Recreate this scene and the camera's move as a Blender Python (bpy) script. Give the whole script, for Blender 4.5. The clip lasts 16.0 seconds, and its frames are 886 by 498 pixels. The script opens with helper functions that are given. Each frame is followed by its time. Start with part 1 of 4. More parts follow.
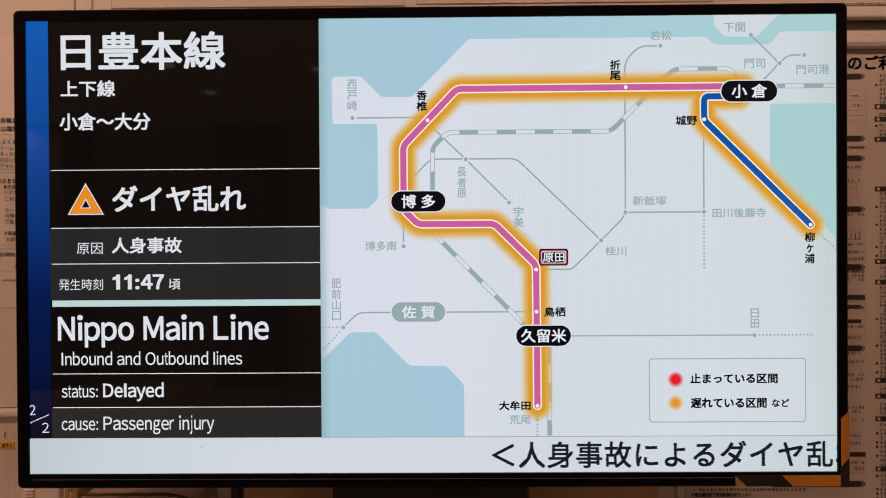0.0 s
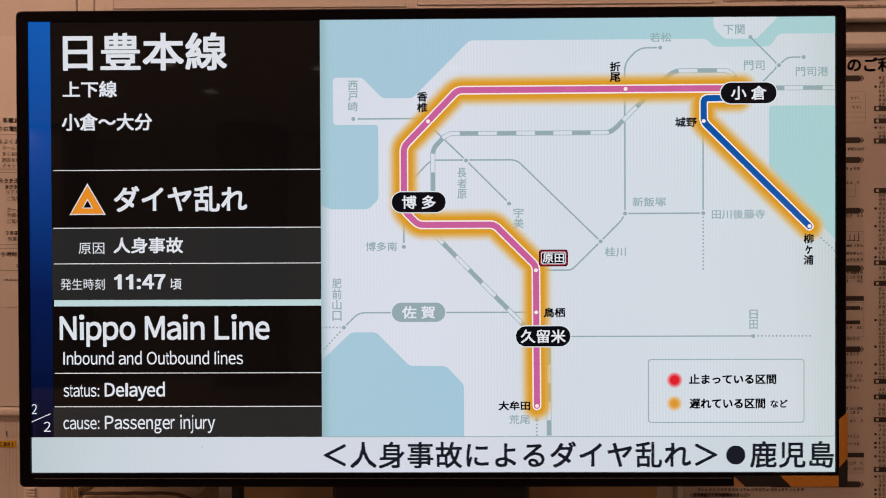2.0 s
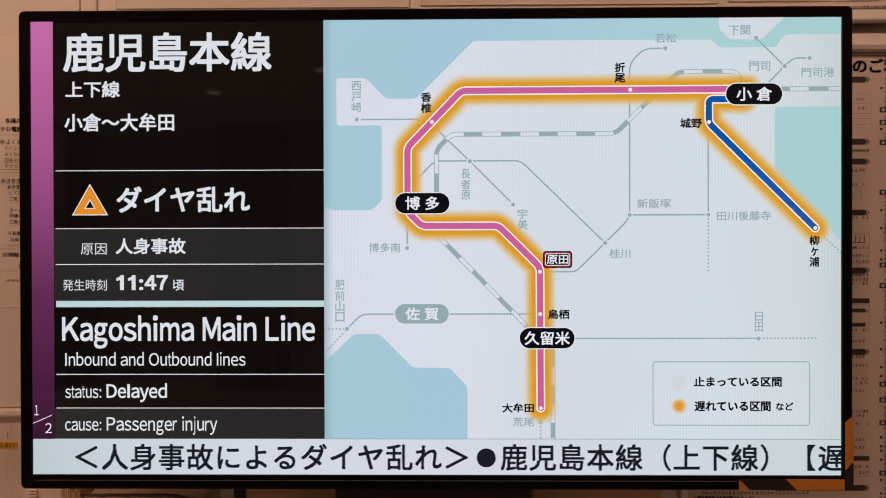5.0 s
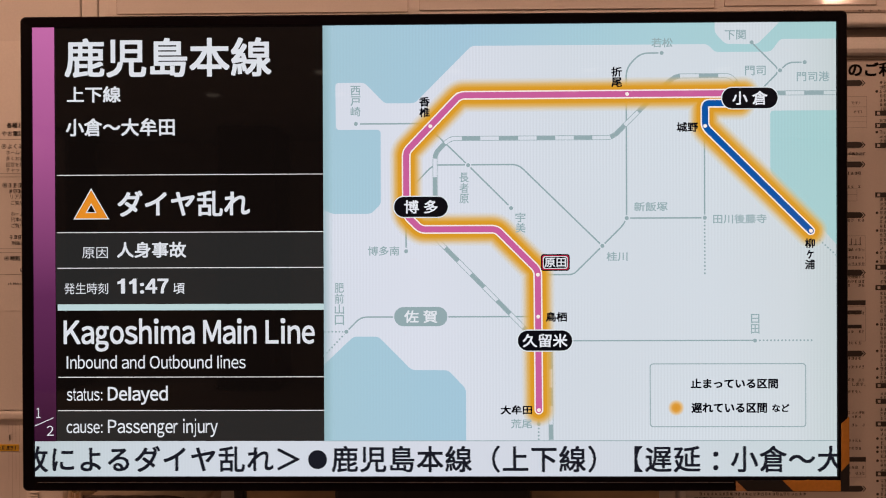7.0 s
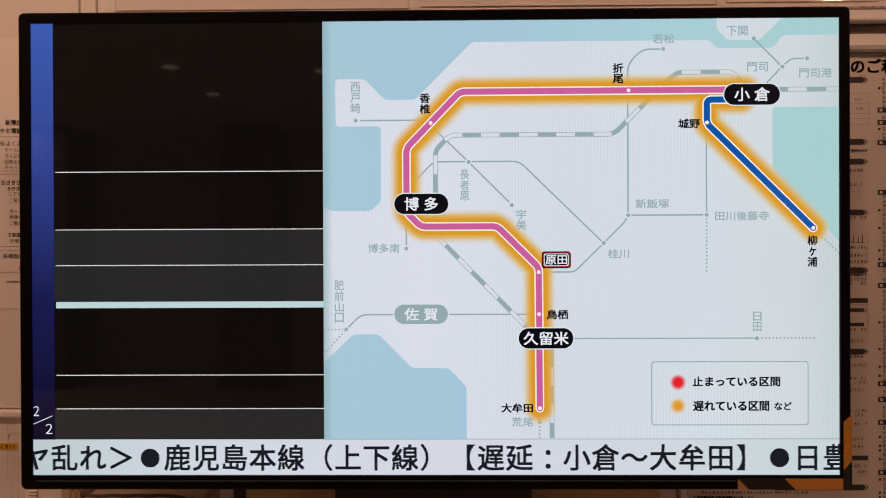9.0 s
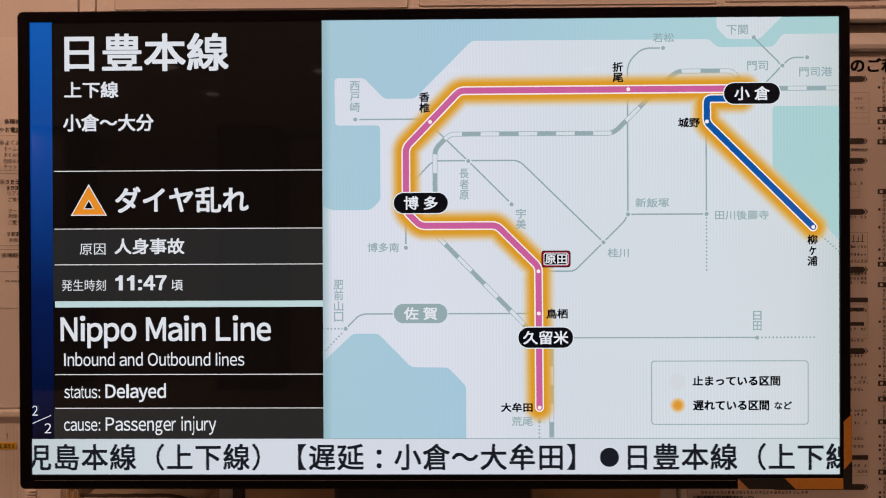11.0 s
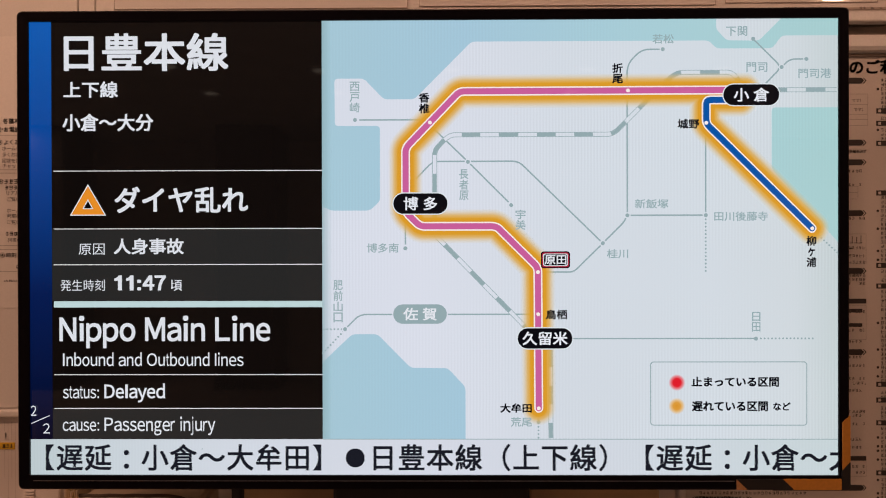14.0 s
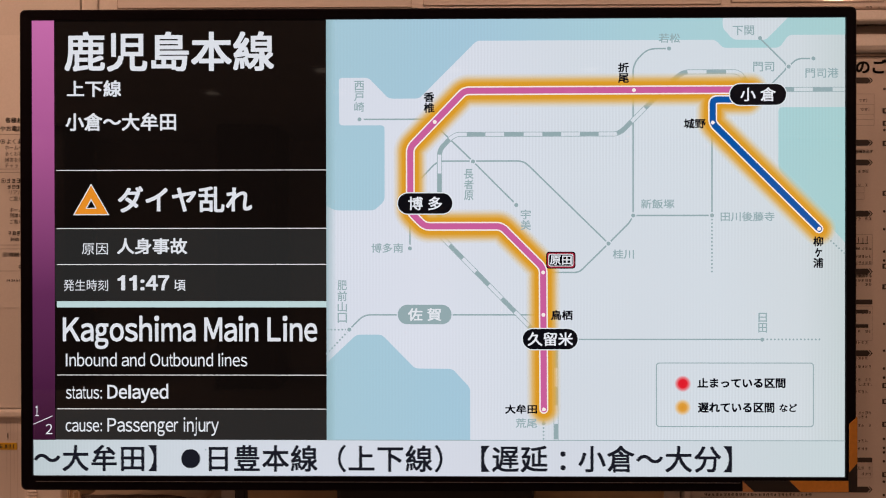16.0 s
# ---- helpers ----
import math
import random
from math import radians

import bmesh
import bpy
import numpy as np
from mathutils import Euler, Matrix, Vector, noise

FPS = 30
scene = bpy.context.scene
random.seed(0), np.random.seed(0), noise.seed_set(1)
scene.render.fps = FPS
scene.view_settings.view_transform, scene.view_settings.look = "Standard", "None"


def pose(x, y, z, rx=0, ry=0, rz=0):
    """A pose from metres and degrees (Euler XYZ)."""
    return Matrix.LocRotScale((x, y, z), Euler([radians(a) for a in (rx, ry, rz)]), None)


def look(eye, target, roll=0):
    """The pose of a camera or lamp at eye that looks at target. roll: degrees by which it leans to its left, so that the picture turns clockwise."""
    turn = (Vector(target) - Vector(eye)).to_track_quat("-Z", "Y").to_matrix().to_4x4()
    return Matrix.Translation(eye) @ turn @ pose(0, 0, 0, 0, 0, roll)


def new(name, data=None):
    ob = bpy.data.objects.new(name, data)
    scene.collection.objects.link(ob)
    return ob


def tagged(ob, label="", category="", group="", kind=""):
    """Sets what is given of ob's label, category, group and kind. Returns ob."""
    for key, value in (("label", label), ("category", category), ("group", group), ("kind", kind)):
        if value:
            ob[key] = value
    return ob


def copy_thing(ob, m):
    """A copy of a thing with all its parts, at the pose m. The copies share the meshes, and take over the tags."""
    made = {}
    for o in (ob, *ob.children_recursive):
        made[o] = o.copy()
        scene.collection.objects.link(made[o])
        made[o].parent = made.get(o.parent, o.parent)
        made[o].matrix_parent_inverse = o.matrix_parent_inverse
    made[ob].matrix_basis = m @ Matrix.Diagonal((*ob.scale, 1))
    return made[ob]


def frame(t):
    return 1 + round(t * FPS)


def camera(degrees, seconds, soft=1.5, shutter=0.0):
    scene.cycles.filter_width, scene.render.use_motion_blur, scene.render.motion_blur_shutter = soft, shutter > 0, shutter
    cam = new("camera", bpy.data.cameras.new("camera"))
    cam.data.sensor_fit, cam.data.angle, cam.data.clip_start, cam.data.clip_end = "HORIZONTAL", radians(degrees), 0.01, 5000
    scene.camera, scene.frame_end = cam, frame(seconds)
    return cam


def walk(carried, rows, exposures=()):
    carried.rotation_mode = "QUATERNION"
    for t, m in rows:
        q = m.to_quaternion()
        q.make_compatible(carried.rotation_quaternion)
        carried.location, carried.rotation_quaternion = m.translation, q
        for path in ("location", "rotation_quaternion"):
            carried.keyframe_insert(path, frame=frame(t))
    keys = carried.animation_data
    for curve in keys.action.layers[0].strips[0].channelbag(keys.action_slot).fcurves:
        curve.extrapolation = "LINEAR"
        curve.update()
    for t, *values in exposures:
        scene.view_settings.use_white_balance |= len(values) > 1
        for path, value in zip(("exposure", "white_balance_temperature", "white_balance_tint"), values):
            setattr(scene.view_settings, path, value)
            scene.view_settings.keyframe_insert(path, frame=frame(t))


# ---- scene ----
cam = camera(66.0, 16.0, soft=1.05, shutter=0.4)
PATH = [
    (0, (0.0285, -1.0207, 1.4511), (0.0106, 0.9793, 1.4389), -0.36),
    (0.5, (0.026, -1.0196, 1.4538), (0.0117, 0.9804, 1.4362), -0.32),
    (1, (0.0276, -1.0205, 1.4506), (0.0113, 0.9795, 1.4396), -0.27),
    (1.5, (0.0279, -1.0229, 1.454), (0.0112, 0.9771, 1.4378), -0.25),
    (2, (0.0288, -1.0249, 1.4533), (0.0098, 0.9751, 1.4388), -0.24),
    (2.5, (0.0284, -1.026, 1.4529), (0.0065, 0.974, 1.4383), -0.24),
    (3, (0.0273, -1.0241, 1.453), (0.0029, 0.9759, 1.4365), -0.22),
    (3.5, (0.0252, -1.021, 1.4531), (0.0022, 0.979, 1.4365), -0.16),
    (4, (0.0244, -1.0185, 1.4529), (0.001, 0.9815, 1.4372), -0.12),
    (6.5, (0.0277, -1.0262, 1.4526), (0.0047, 0.9738, 1.4504), -0.21),
    (7, (0.0277, -1.028, 1.4555), (0.0047, 0.972, 1.4499), -0.23),
    (7.5, (0.0277, -1.0281, 1.4555), (0.0045, 0.9719, 1.4487), -0.21),
    (8, (0.0284, -1.0262, 1.4556), (0.0051, 0.9738, 1.4472), -0.24),
    (8.5, (0.0263, -1.0238, 1.4537), (0.0047, 0.9762, 1.4458), -0.20),
    (9, (0.0272, -1.0225, 1.4521), (0.0038, 0.9775, 1.4452), -0.24),
    (11.5, (0.0274, -1.0201, 1.4505), (0.0056, 0.9799, 1.4442), -0.23),
    (12, (0.0256, -1.0191, 1.4526), (0.0078, 0.9809, 1.4428), -0.25),
    (12.5, (0.0258, -1.0191, 1.4513), (0.0092, 0.9809, 1.4439), -0.25),
    (13, (0.0263, -1.02, 1.4514), (0.0099, 0.98, 1.444), -0.25),
    (13.5, (0.0262, -1.0205, 1.4508), (0.0099, 0.9795, 1.445), -0.21),
    (14, (0.0252, -1.0213, 1.4516), (0.0083, 0.9787, 1.445), -0.13),
    (14.5, (0.0236, -1.0208, 1.4515), (0.0044, 0.9792, 1.4446), -0.09),
    (15, (0.0233, -1.0195, 1.4533), (0.0022, 0.9805, 1.443), -0.04),
    (15.5, (0.0209, -1.0173, 1.4513), (0.0001, 0.9827, 1.445), -0.03),
    (16, (0.019, -1.0162, 1.4519), (0.0002, 0.9838, 1.4451), -0.06),
]
walk(cam, [(t, look(eye, target, roll)) for t, eye, target, roll in PATH])

# ---- world, lamps, exposure ----
world = bpy.data.worlds.new("world")
scene.world = world
world.use_nodes = True
world.node_tree.nodes["Background"].inputs[0].default_value = (1.0, 0.72, 0.52, 1)
world.node_tree.nodes["Background"].inputs[1].default_value = 0.02
scene.view_settings.exposure = 0.0
CEILING = 2.7
LAMP_WATTS = 8.2
LAMP_COLOUR = (1.0, 0.56, 0.37)


def lamp(x, y, watts):
    data = bpy.data.lights.new("fill_lamp", "AREA")
    data.shape, data.size, data.energy, data.color = "DISK", 0.16, watts, LAMP_COLOUR
    ob = new("fill_lamp", data)
    ob.location = (x, y, CEILING - 0.02)
    return ob


# Row close to the wall, added out of view; weights grade the wall's brightness.
for lx, lw in ((-2.75, 1.0), (-1.8, 1.15), (-0.85, 1.0), (0.1, 0.72), (1.05, 0.62)):
    lamp(lx, -0.80, LAMP_WATTS * lw)
# Two more added to light the room, placed clear of mirror images.
for lx in (-2.93, 1.95):
    lamp(lx, -1.95, LAMP_WATTS * 0.8)
# Two added to brighten the room as mirrored in the dark bands.
for lx in (-4.6, 4.6):
    lamp(lx, -5.5, LAMP_WATTS * 3.2)


# ---- materials ----
def srgb(r, g, b):
    return tuple(((c / 255 + 0.055) / 1.055) ** 2.4 if c > 10 else c / 255 / 12.92 for c in (r, g, b)) + (1.0,)


def material(name):
    m = bpy.data.materials.new(name)
    m.use_nodes = True
    return m, m.node_tree.nodes, m.node_tree.links, m.node_tree.nodes["Principled BSDF"]


def surface(name, colour, rough=0.5, metal=0.0, grain=0.06, scale=30.0, bump=0.05, stain=0.08, fine=400.0):
    """A surface with stains at one scale and grain with relief at another."""
    m, n, l, p = material(name)
    co = n.new("ShaderNodeTexCoord")
    big, small = n.new("ShaderNodeTexNoise"), n.new("ShaderNodeTexNoise")
    big.inputs["Scale"].default_value, big.inputs["Detail"].default_value = scale / 10, 4
    small.inputs["Scale"].default_value, small.inputs["Detail"].default_value = fine, 3
    for k in (big, small):
        l.new(co.outputs["Object"], k.inputs["Vector"])
    last = None
    for tex, amount in ((big, stain), (small, grain)):
        ramp = n.new("ShaderNodeMapRange")
        ramp.inputs[1].default_value, ramp.inputs[2].default_value = 0.3, 0.7
        ramp.inputs[3].default_value, ramp.inputs[4].default_value = 1 - amount, 1 + amount * 0.6
        l.new(tex.outputs["Fac"], ramp.inputs[0])
        if last is None:
            last = ramp
        else:
            mul = n.new("ShaderNodeMath")
            mul.operation = "MULTIPLY"
            l.new(last.outputs[0], mul.inputs[0]), l.new(ramp.outputs[0], mul.inputs[1])
            last = mul
    hsv = n.new("ShaderNodeHueSaturation")
    hsv.inputs["Color"].default_value = (*colour[:3], 1)
    l.new(last.outputs[0], hsv.inputs["Value"])
    l.new(hsv.outputs["Color"], p.inputs["Base Color"])
    p.inputs["Roughness"].default_value, p.inputs["Metallic"].default_value = rough, metal
    rr = n.new("ShaderNodeMapRange")
    rr.inputs[3].default_value, rr.inputs[4].default_value = rough * 0.8, min(1, rough * 1.2)
    l.new(big.outputs["Fac"], rr.inputs[0]), l.new(rr.outputs[0], p.inputs["Roughness"])
    if bump:
        b = n.new("ShaderNodeBump")
        b.inputs["Strength"].default_value, b.inputs["Distance"].default_value = bump, 0.001
        l.new(small.outputs["Fac"], b.inputs["Height"]), l.new(b.outputs["Normal"], p.inputs["Normal"])
    return m


LCD_GAIN = 1.0


def math_node(n, l, op, *ins):
    k = n.new("ShaderNodeMath")
    k.operation = op
    for i, v in enumerate(ins):
        if isinstance(v, (int, float)):
            k.inputs[i].default_value = v
        else:
            l.new(v, k.inputs[i])
    return k.outputs[0]


def ramp_node(n, l, source, stops):
    ramp = n.new("ShaderNodeValToRGB")
    while len(ramp.color_ramp.elements) < len(stops):
        ramp.color_ramp.elements.new(0.5)
    for e, (pos, col) in zip(ramp.color_ramp.elements, stops):
        e.position, e.color = pos, col
    l.new(source, ramp.inputs[0])
    return ramp.outputs["Color"]


def lcd(name, colour, ripple=0.0, drift=None):
    """Lit picture elements under the display's slightly matt front: fine upright stripes that come and go,
    and a drift of the backlight's tint over the width (drift: stops of x in metres and colour)."""
    m, n, l, p = material(name)
    p.inputs["Base Color"].default_value = (0.0015, 0.0015, 0.0016, 1)
    p.inputs["Roughness"].default_value = 0.035
    p.inputs["Specular IOR Level"].default_value = 0.5
    p.inputs["Emission Strength"].default_value = LCD_GAIN
    p.inputs["Emission Color"].default_value = colour
    if ripple:
        co, sep = n.new("ShaderNodeTexCoord"), n.new("ShaderNodeSeparateXYZ")
        l.new(co.outputs["Object"], sep.inputs[0])
        across = math_node(n, l, "MULTIPLY_ADD", sep.outputs["X"], 1 / 1.21, 0.5)
        l.new(ramp_node(n, l, across, [(x / 1.21 + 0.5, c) for x, c in drift or ((-0.6, colour), (0.6, colour))]), p.inputs["Emission Color"])
        wave, rows = n.new("ShaderNodeTexWave"), n.new("ShaderNodeTexWave")
        for tex, way, scale, bend in ((wave, "X", 66.0, 1.3), (rows, "Z", 82.0, 0.8)):
            tex.wave_type, tex.bands_direction = "BANDS", way
            tex.inputs["Scale"].default_value, tex.inputs["Distortion"].default_value = scale, bend
            tex.inputs["Detail Scale"].default_value = 0.35
            l.new(co.outputs["Object"], tex.inputs["Vector"])
        patch, cloud = n.new("ShaderNodeTexNoise"), n.new("ShaderNodeTexNoise")
        patch.inputs["Scale"].default_value, cloud.inputs["Scale"].default_value = 5.0, 2.2
        for tex in (patch, cloud):
            tex.inputs["Detail"].default_value = 2
            l.new(co.outputs["Object"], tex.inputs["Vector"])
        both = math_node(n, l, "MULTIPLY_ADD", rows.outputs["Fac"], 0.16, wave.outputs["Fac"])
        swing = math_node(n, l, "SUBTRACT", both, 0.58)
        depth = n.new("ShaderNodeMapRange")
        depth.inputs[1].default_value, depth.inputs[2].default_value = 0.38, 0.66
        depth.inputs[3].default_value, depth.inputs[4].default_value = 0.25 * ripple, 2.0 * ripple
        l.new(patch.outputs["Fac"], depth.inputs[0])
        stripes = math_node(n, l, "MULTIPLY_ADD", swing, depth.outputs[0], 1.0)
        mottle = math_node(n, l, "MULTIPLY_ADD", cloud.outputs["Fac"], 0.09, 0.955)
        l.new(math_node(n, l, "MULTIPLY", math_node(n, l, "MULTIPLY", stripes, mottle), LCD_GAIN), p.inputs["Emission Strength"])
    return m


def depth_share(n, l, near, far):
    """How far a piece of the picture stands forward in the panel: 1 at near, 0 at far (metres on the y axis)."""
    geo, sep, rng = (n.new(k) for k in ("ShaderNodeNewGeometry", "ShaderNodeSeparateXYZ", "ShaderNodeMapRange"))
    l.new(geo.outputs["Position"], sep.inputs[0]), l.new(sep.outputs["Y"], rng.inputs[0])
    rng.inputs[1].default_value, rng.inputs[2].default_value = far, near
    return rng.outputs[0]


def lcd_dimming(m, ground, near, far, power=1.0):
    """Lets a piece dim towards the ground colour as it sinks into the panel."""
    n, l, p = m.node_tree.nodes, m.node_tree.links, m.node_tree.nodes["Principled BSDF"]
    mix = n.new("ShaderNodeMix")
    mix.data_type = "RGBA"
    lit = p.inputs["Emission Color"]
    if lit.is_linked:
        l.new(lit.links[0].from_socket, mix.inputs["B"])
    else:
        mix.inputs["B"].default_value = lit.default_value
    if isinstance(ground, tuple):
        mix.inputs["A"].default_value = ground
    share = depth_share(n, l, near, far)
    l.new(math_node(n, l, "POWER", share, power), mix.inputs["Factor"])
    l.new(mix.outputs["Result"], lit)
    return mix


def lcd_fade(name, stops, axis_scale, radial=False):
    """Lit picture elements whose colour runs along the piece's height, or out from its centre."""
    m = lcd(name, stops[0][1])
    n, l, p = m.node_tree.nodes, m.node_tree.links, m.node_tree.nodes["Principled BSDF"]
    co, rng = n.new("ShaderNodeTexCoord"), n.new("ShaderNodeMapRange")
    if radial:
        length = n.new("ShaderNodeVectorMath")
        length.operation = "LENGTH"
        l.new(co.outputs["Object"], length.inputs[0]), l.new(length.outputs["Value"], rng.inputs[0])
        rng.inputs[1].default_value, rng.inputs[2].default_value = 0, axis_scale
    else:
        sep = n.new("ShaderNodeSeparateXYZ")
        l.new(co.outputs["Object"], sep.inputs[0]), l.new(sep.outputs["Z"], rng.inputs[0])
        rng.inputs[1].default_value, rng.inputs[2].default_value = axis_scale, -axis_scale
    l.new(ramp_node(n, l, rng.outputs[0], stops), p.inputs["Emission Color"])
    return m


def lcd_halo(name, colours, stops):
    """Glow of the picture, solid near the line and clear at its rim, by the mesh's own distance values."""
    m = lcd(name, colours[0][1])
    n, l, p = m.node_tree.nodes, m.node_tree.links, m.node_tree.nodes["Principled BSDF"]
    at = n.new("ShaderNodeAttribute")
    at.attribute_name = "reach"
    if len(colours) > 1:
        l.new(ramp_node(n, l, at.outputs["Fac"], colours), p.inputs["Emission Color"])
    mix, clear = n.new("ShaderNodeMixShader"), n.new("ShaderNodeBsdfTransparent")
    l.new(ramp_node(n, l, at.outputs["Fac"], [(pos, (v, v, v, 1)) for pos, v in stops]), mix.inputs[0])
    l.new(clear.outputs[0], mix.inputs[1]), l.new(p.outputs[0], mix.inputs[2])
    l.new(mix.outputs[0], n["Material Output"].inputs[0])
    return m


def lcd_window(name, colour, half):
    """Letters of the running text: the picture ends at the screen's edges, so they are clear past them."""
    m = lcd(name, colour)
    n, l, p = m.node_tree.nodes, m.node_tree.links, m.node_tree.nodes["Principled BSDF"]
    geo, sep, ab, less = (n.new(k) for k in ("ShaderNodeNewGeometry", "ShaderNodeSeparateXYZ", "ShaderNodeMath", "ShaderNodeMath"))
    ab.operation, less.operation, less.inputs[1].default_value = "ABSOLUTE", "LESS_THAN", half
    mix, clear = n.new("ShaderNodeMixShader"), n.new("ShaderNodeBsdfTransparent")
    l.new(geo.outputs["Position"], sep.inputs[0]), l.new(sep.outputs["X"], ab.inputs[0]), l.new(ab.outputs[0], less.inputs[0])
    l.new(less.outputs[0], mix.inputs[0]), l.new(clear.outputs[0], mix.inputs[1]), l.new(p.outputs[0], mix.inputs[2])
    l.new(mix.outputs[0], n["Material Output"].inputs[0])
    return m


SCREEN_W = 1.21
K = SCREEN_W / 1920          # one picture element of the display, in metres
M_MAP = lcd("lcd_land", srgb(217, 221, 233), 0.044, [(-0.16, srgb(214, 219, 231)), (-0.02, srgb(217, 221, 233)), (0.2, srgb(210, 217, 226)), (0.42, srgb(210, 218, 226)), (0.54, srgb(208, 216, 222)), (0.6, srgb(198, 209, 212))])
M_SEA = lcd("lcd_sea", srgb(166, 202, 220), 0.026, [(-0.16, srgb(165, 199, 214)), (0.05, srgb(163, 198, 217)), (0.4, srgb(168, 206, 213)), (0.6, srgb(167, 206, 208))])
M_GREY = lcd("lcd_grey", srgb(146, 168, 173))
M_PALE = lcd("lcd_pale", srgb(216, 224, 230))
M_WHITE = lcd("lcd_white", srgb(221, 224, 231))
M_LETTER = lcd("lcd_lettering", srgb(216, 219, 226))
M_EDGE = lcd("lcd_line_edge", srgb(244, 233, 229))
M_THIN = lcd("lcd_thin", srgb(236, 234, 236))
M_TEAL = lcd("lcd_teal", srgb(188, 212, 214))
M_BLACK = lcd("lcd_black", srgb(13, 9, 8))
M_DARK = lcd("lcd_dark", srgb(38, 38, 38))
M_INK = lcd("lcd_ink", srgb(9, 10, 17))
M_PINK = lcd("lcd_pink", srgb(199, 94, 153))
M_BLUE = lcd("lcd_blue", srgb(3, 82, 160))
M_RED = lcd("lcd_red", srgb(168, 38, 60))
M_ORANGE = lcd("lcd_orange", srgb(228, 140, 38))
M_HOLE = lcd("lcd_sign_hole", srgb(13, 9, 8))
SHOWN, SUNK = -0.0012, 0.0        # where lettering stands fully lit, and where it is gone
for sinking in (M_LETTER, M_ORANGE, M_HOLE):
    lcd_dimming(sinking, srgb(27, 24, 23), SHOWN, SUNK, 1.6)
BAR_BLUE, BAR_PINK = -0.0004, -0.0012   # depths at which the page bar shows its two colours
M_BAR = lcd_fade("lcd_page_bar", [(0, srgb(194, 106, 166)), (0.3, srgb(164, 84, 140)), (0.65, srgb(96, 42, 84)), (1, srgb(52, 16, 44))], 0.3126)
BAR_MIX = lcd_dimming(M_BAR, None, BAR_PINK, BAR_BLUE)
M_BAR.node_tree.links.new(ramp_node(M_BAR.node_tree.nodes, M_BAR.node_tree.links, next(k for k in M_BAR.node_tree.nodes if k.type == "VALTORGB").inputs[0].links[0].from_socket, [(0, srgb(10, 88, 174)), (0.3, srgb(6, 66, 146)), (0.65, srgb(3, 26, 78)), (1, srgb(2, 6, 30))]), BAR_MIX.inputs["A"])
M_REDDOT = lcd_fade("lcd_red_dot", [(0, srgb(222, 24, 40)), (0.5, srgb(222, 30, 46)), (0.75, srgb(224, 130, 138)), (1, srgb(211, 218, 226))], 0.0125, True)
M_AMBERDOT = lcd_fade("lcd_amber_dot", [(0, srgb(216, 146, 44)), (0.45, srgb(220, 156, 62)), (0.72, srgb(224, 190, 140)), (1, srgb(211, 218, 226))], 0.0125, True)
DOT_ON, DOT_OFF = -0.0022, -0.0010
lcd_dimming(M_REDDOT, srgb(208, 216, 223), DOT_ON, DOT_OFF)
M_HALO = lcd_halo("lcd_halo", [(0.0, srgb(208, 142, 40)), (0.4, srgb(218, 154, 42)), (0.66, srgb(218, 168, 34)), (0.86, srgb(217, 184, 92))], [(0, 1), (0.44, 1), (0.62, 0.82), (0.8, 0.4), (0.98, 0)])
M_SHADE = lcd_halo("lcd_panel_shadow", [(0, srgb(140, 172, 178))], [(0, 0.75), (0.3, 0.5), (1, 0)])
M_TICKER = lcd_window("lcd_ticker_ink", srgb(26, 27, 36), SCREEN_W / 2)
M_TICKBG = lcd("lcd_ticker_ground", srgb(213, 217, 228), 0.02, [(-0.6, srgb(188, 201, 206)), (-0.5, srgb(199, 209, 216)), (-0.3, srgb(209, 215, 225)), (0.0, srgb(212, 216, 228)), (0.25, srgb(209, 215, 225)), (0.6, srgb(198, 211, 215))])
M_BEZEL = surface("black_plastic", (0.0035, 0.0024, 0.0045), 0.42, 0, 0.2, 30, 0.06, 0.3)
M_BEZEL.node_tree.nodes["Principled BSDF"].inputs["Specular IOR Level"].default_value = 0.07
M_STEELBLACK = surface("black_painted_steel", (0.004, 0.004, 0.006), 0.5, 0, 0.2, 30, 0.05, 0.3)
M_LIP = surface("smoked_trim", (0.10, 0.09, 0.09), 0.35, 0.3)
M_TAPE_O = surface("orange_tape", (0.52, 0.22, 0.03), 0.45, 0, 0.1, 60, 0.08, 0.15, 200)
M_TAPE_K = surface("black_tape", (0.010, 0.009, 0.010), 0.45, 0, 0.1, 60, 0.08, 0.2, 200)
M_TAPE_D = surface("dull_orange_tape", (0.42, 0.21, 0.08), 0.5, 0, 0.15, 60, 0.08, 0.25, 200)
M_WALL = surface("painted_panel", (0.76, 0.72, 0.68), 0.55, 0, 0.03, 22, 0.05, 0.07, 260)
M_WALLLOW = surface("worn_lower_panel", (0.76, 0.70, 0.66), 0.6, 0, 0.06, 60, 0.08, 0.18, 500)
M_GAP = surface("shaded_gap", (0.16, 0.13, 0.11), 0.8)
M_PAPER = surface("paper", (0.78, 0.74, 0.70), 0.65, 0, 0.03, 40, 0.03, 0.06, 300)
M_COVERED = surface("paper_under_clear_cover", (0.76, 0.72, 0.68), 0.6, 0, 0.03, 40, 0.0, 0.06, 300)
M_COVERED.node_tree.nodes["Principled BSDF"].inputs["Coat Weight"].default_value = 1.0
M_COVERED.node_tree.nodes["Principled BSDF"].inputs["Coat Roughness"].default_value = 0.05
M_PAPER2 = surface("poster_paper", (0.66, 0.60, 0.56), 0.6, 0, 0.03, 18, 0.04, 0.10, 300)
M_ALU = surface("aluminium", (0.74, 0.72, 0.70), 0.34, 0.15, 0.05, 20, 0.04, 0.08, 300)
M_PRINT = surface("black_print", (0.035, 0.028, 0.026), 0.6, 0, 0.05, 30, 0, 0.1)
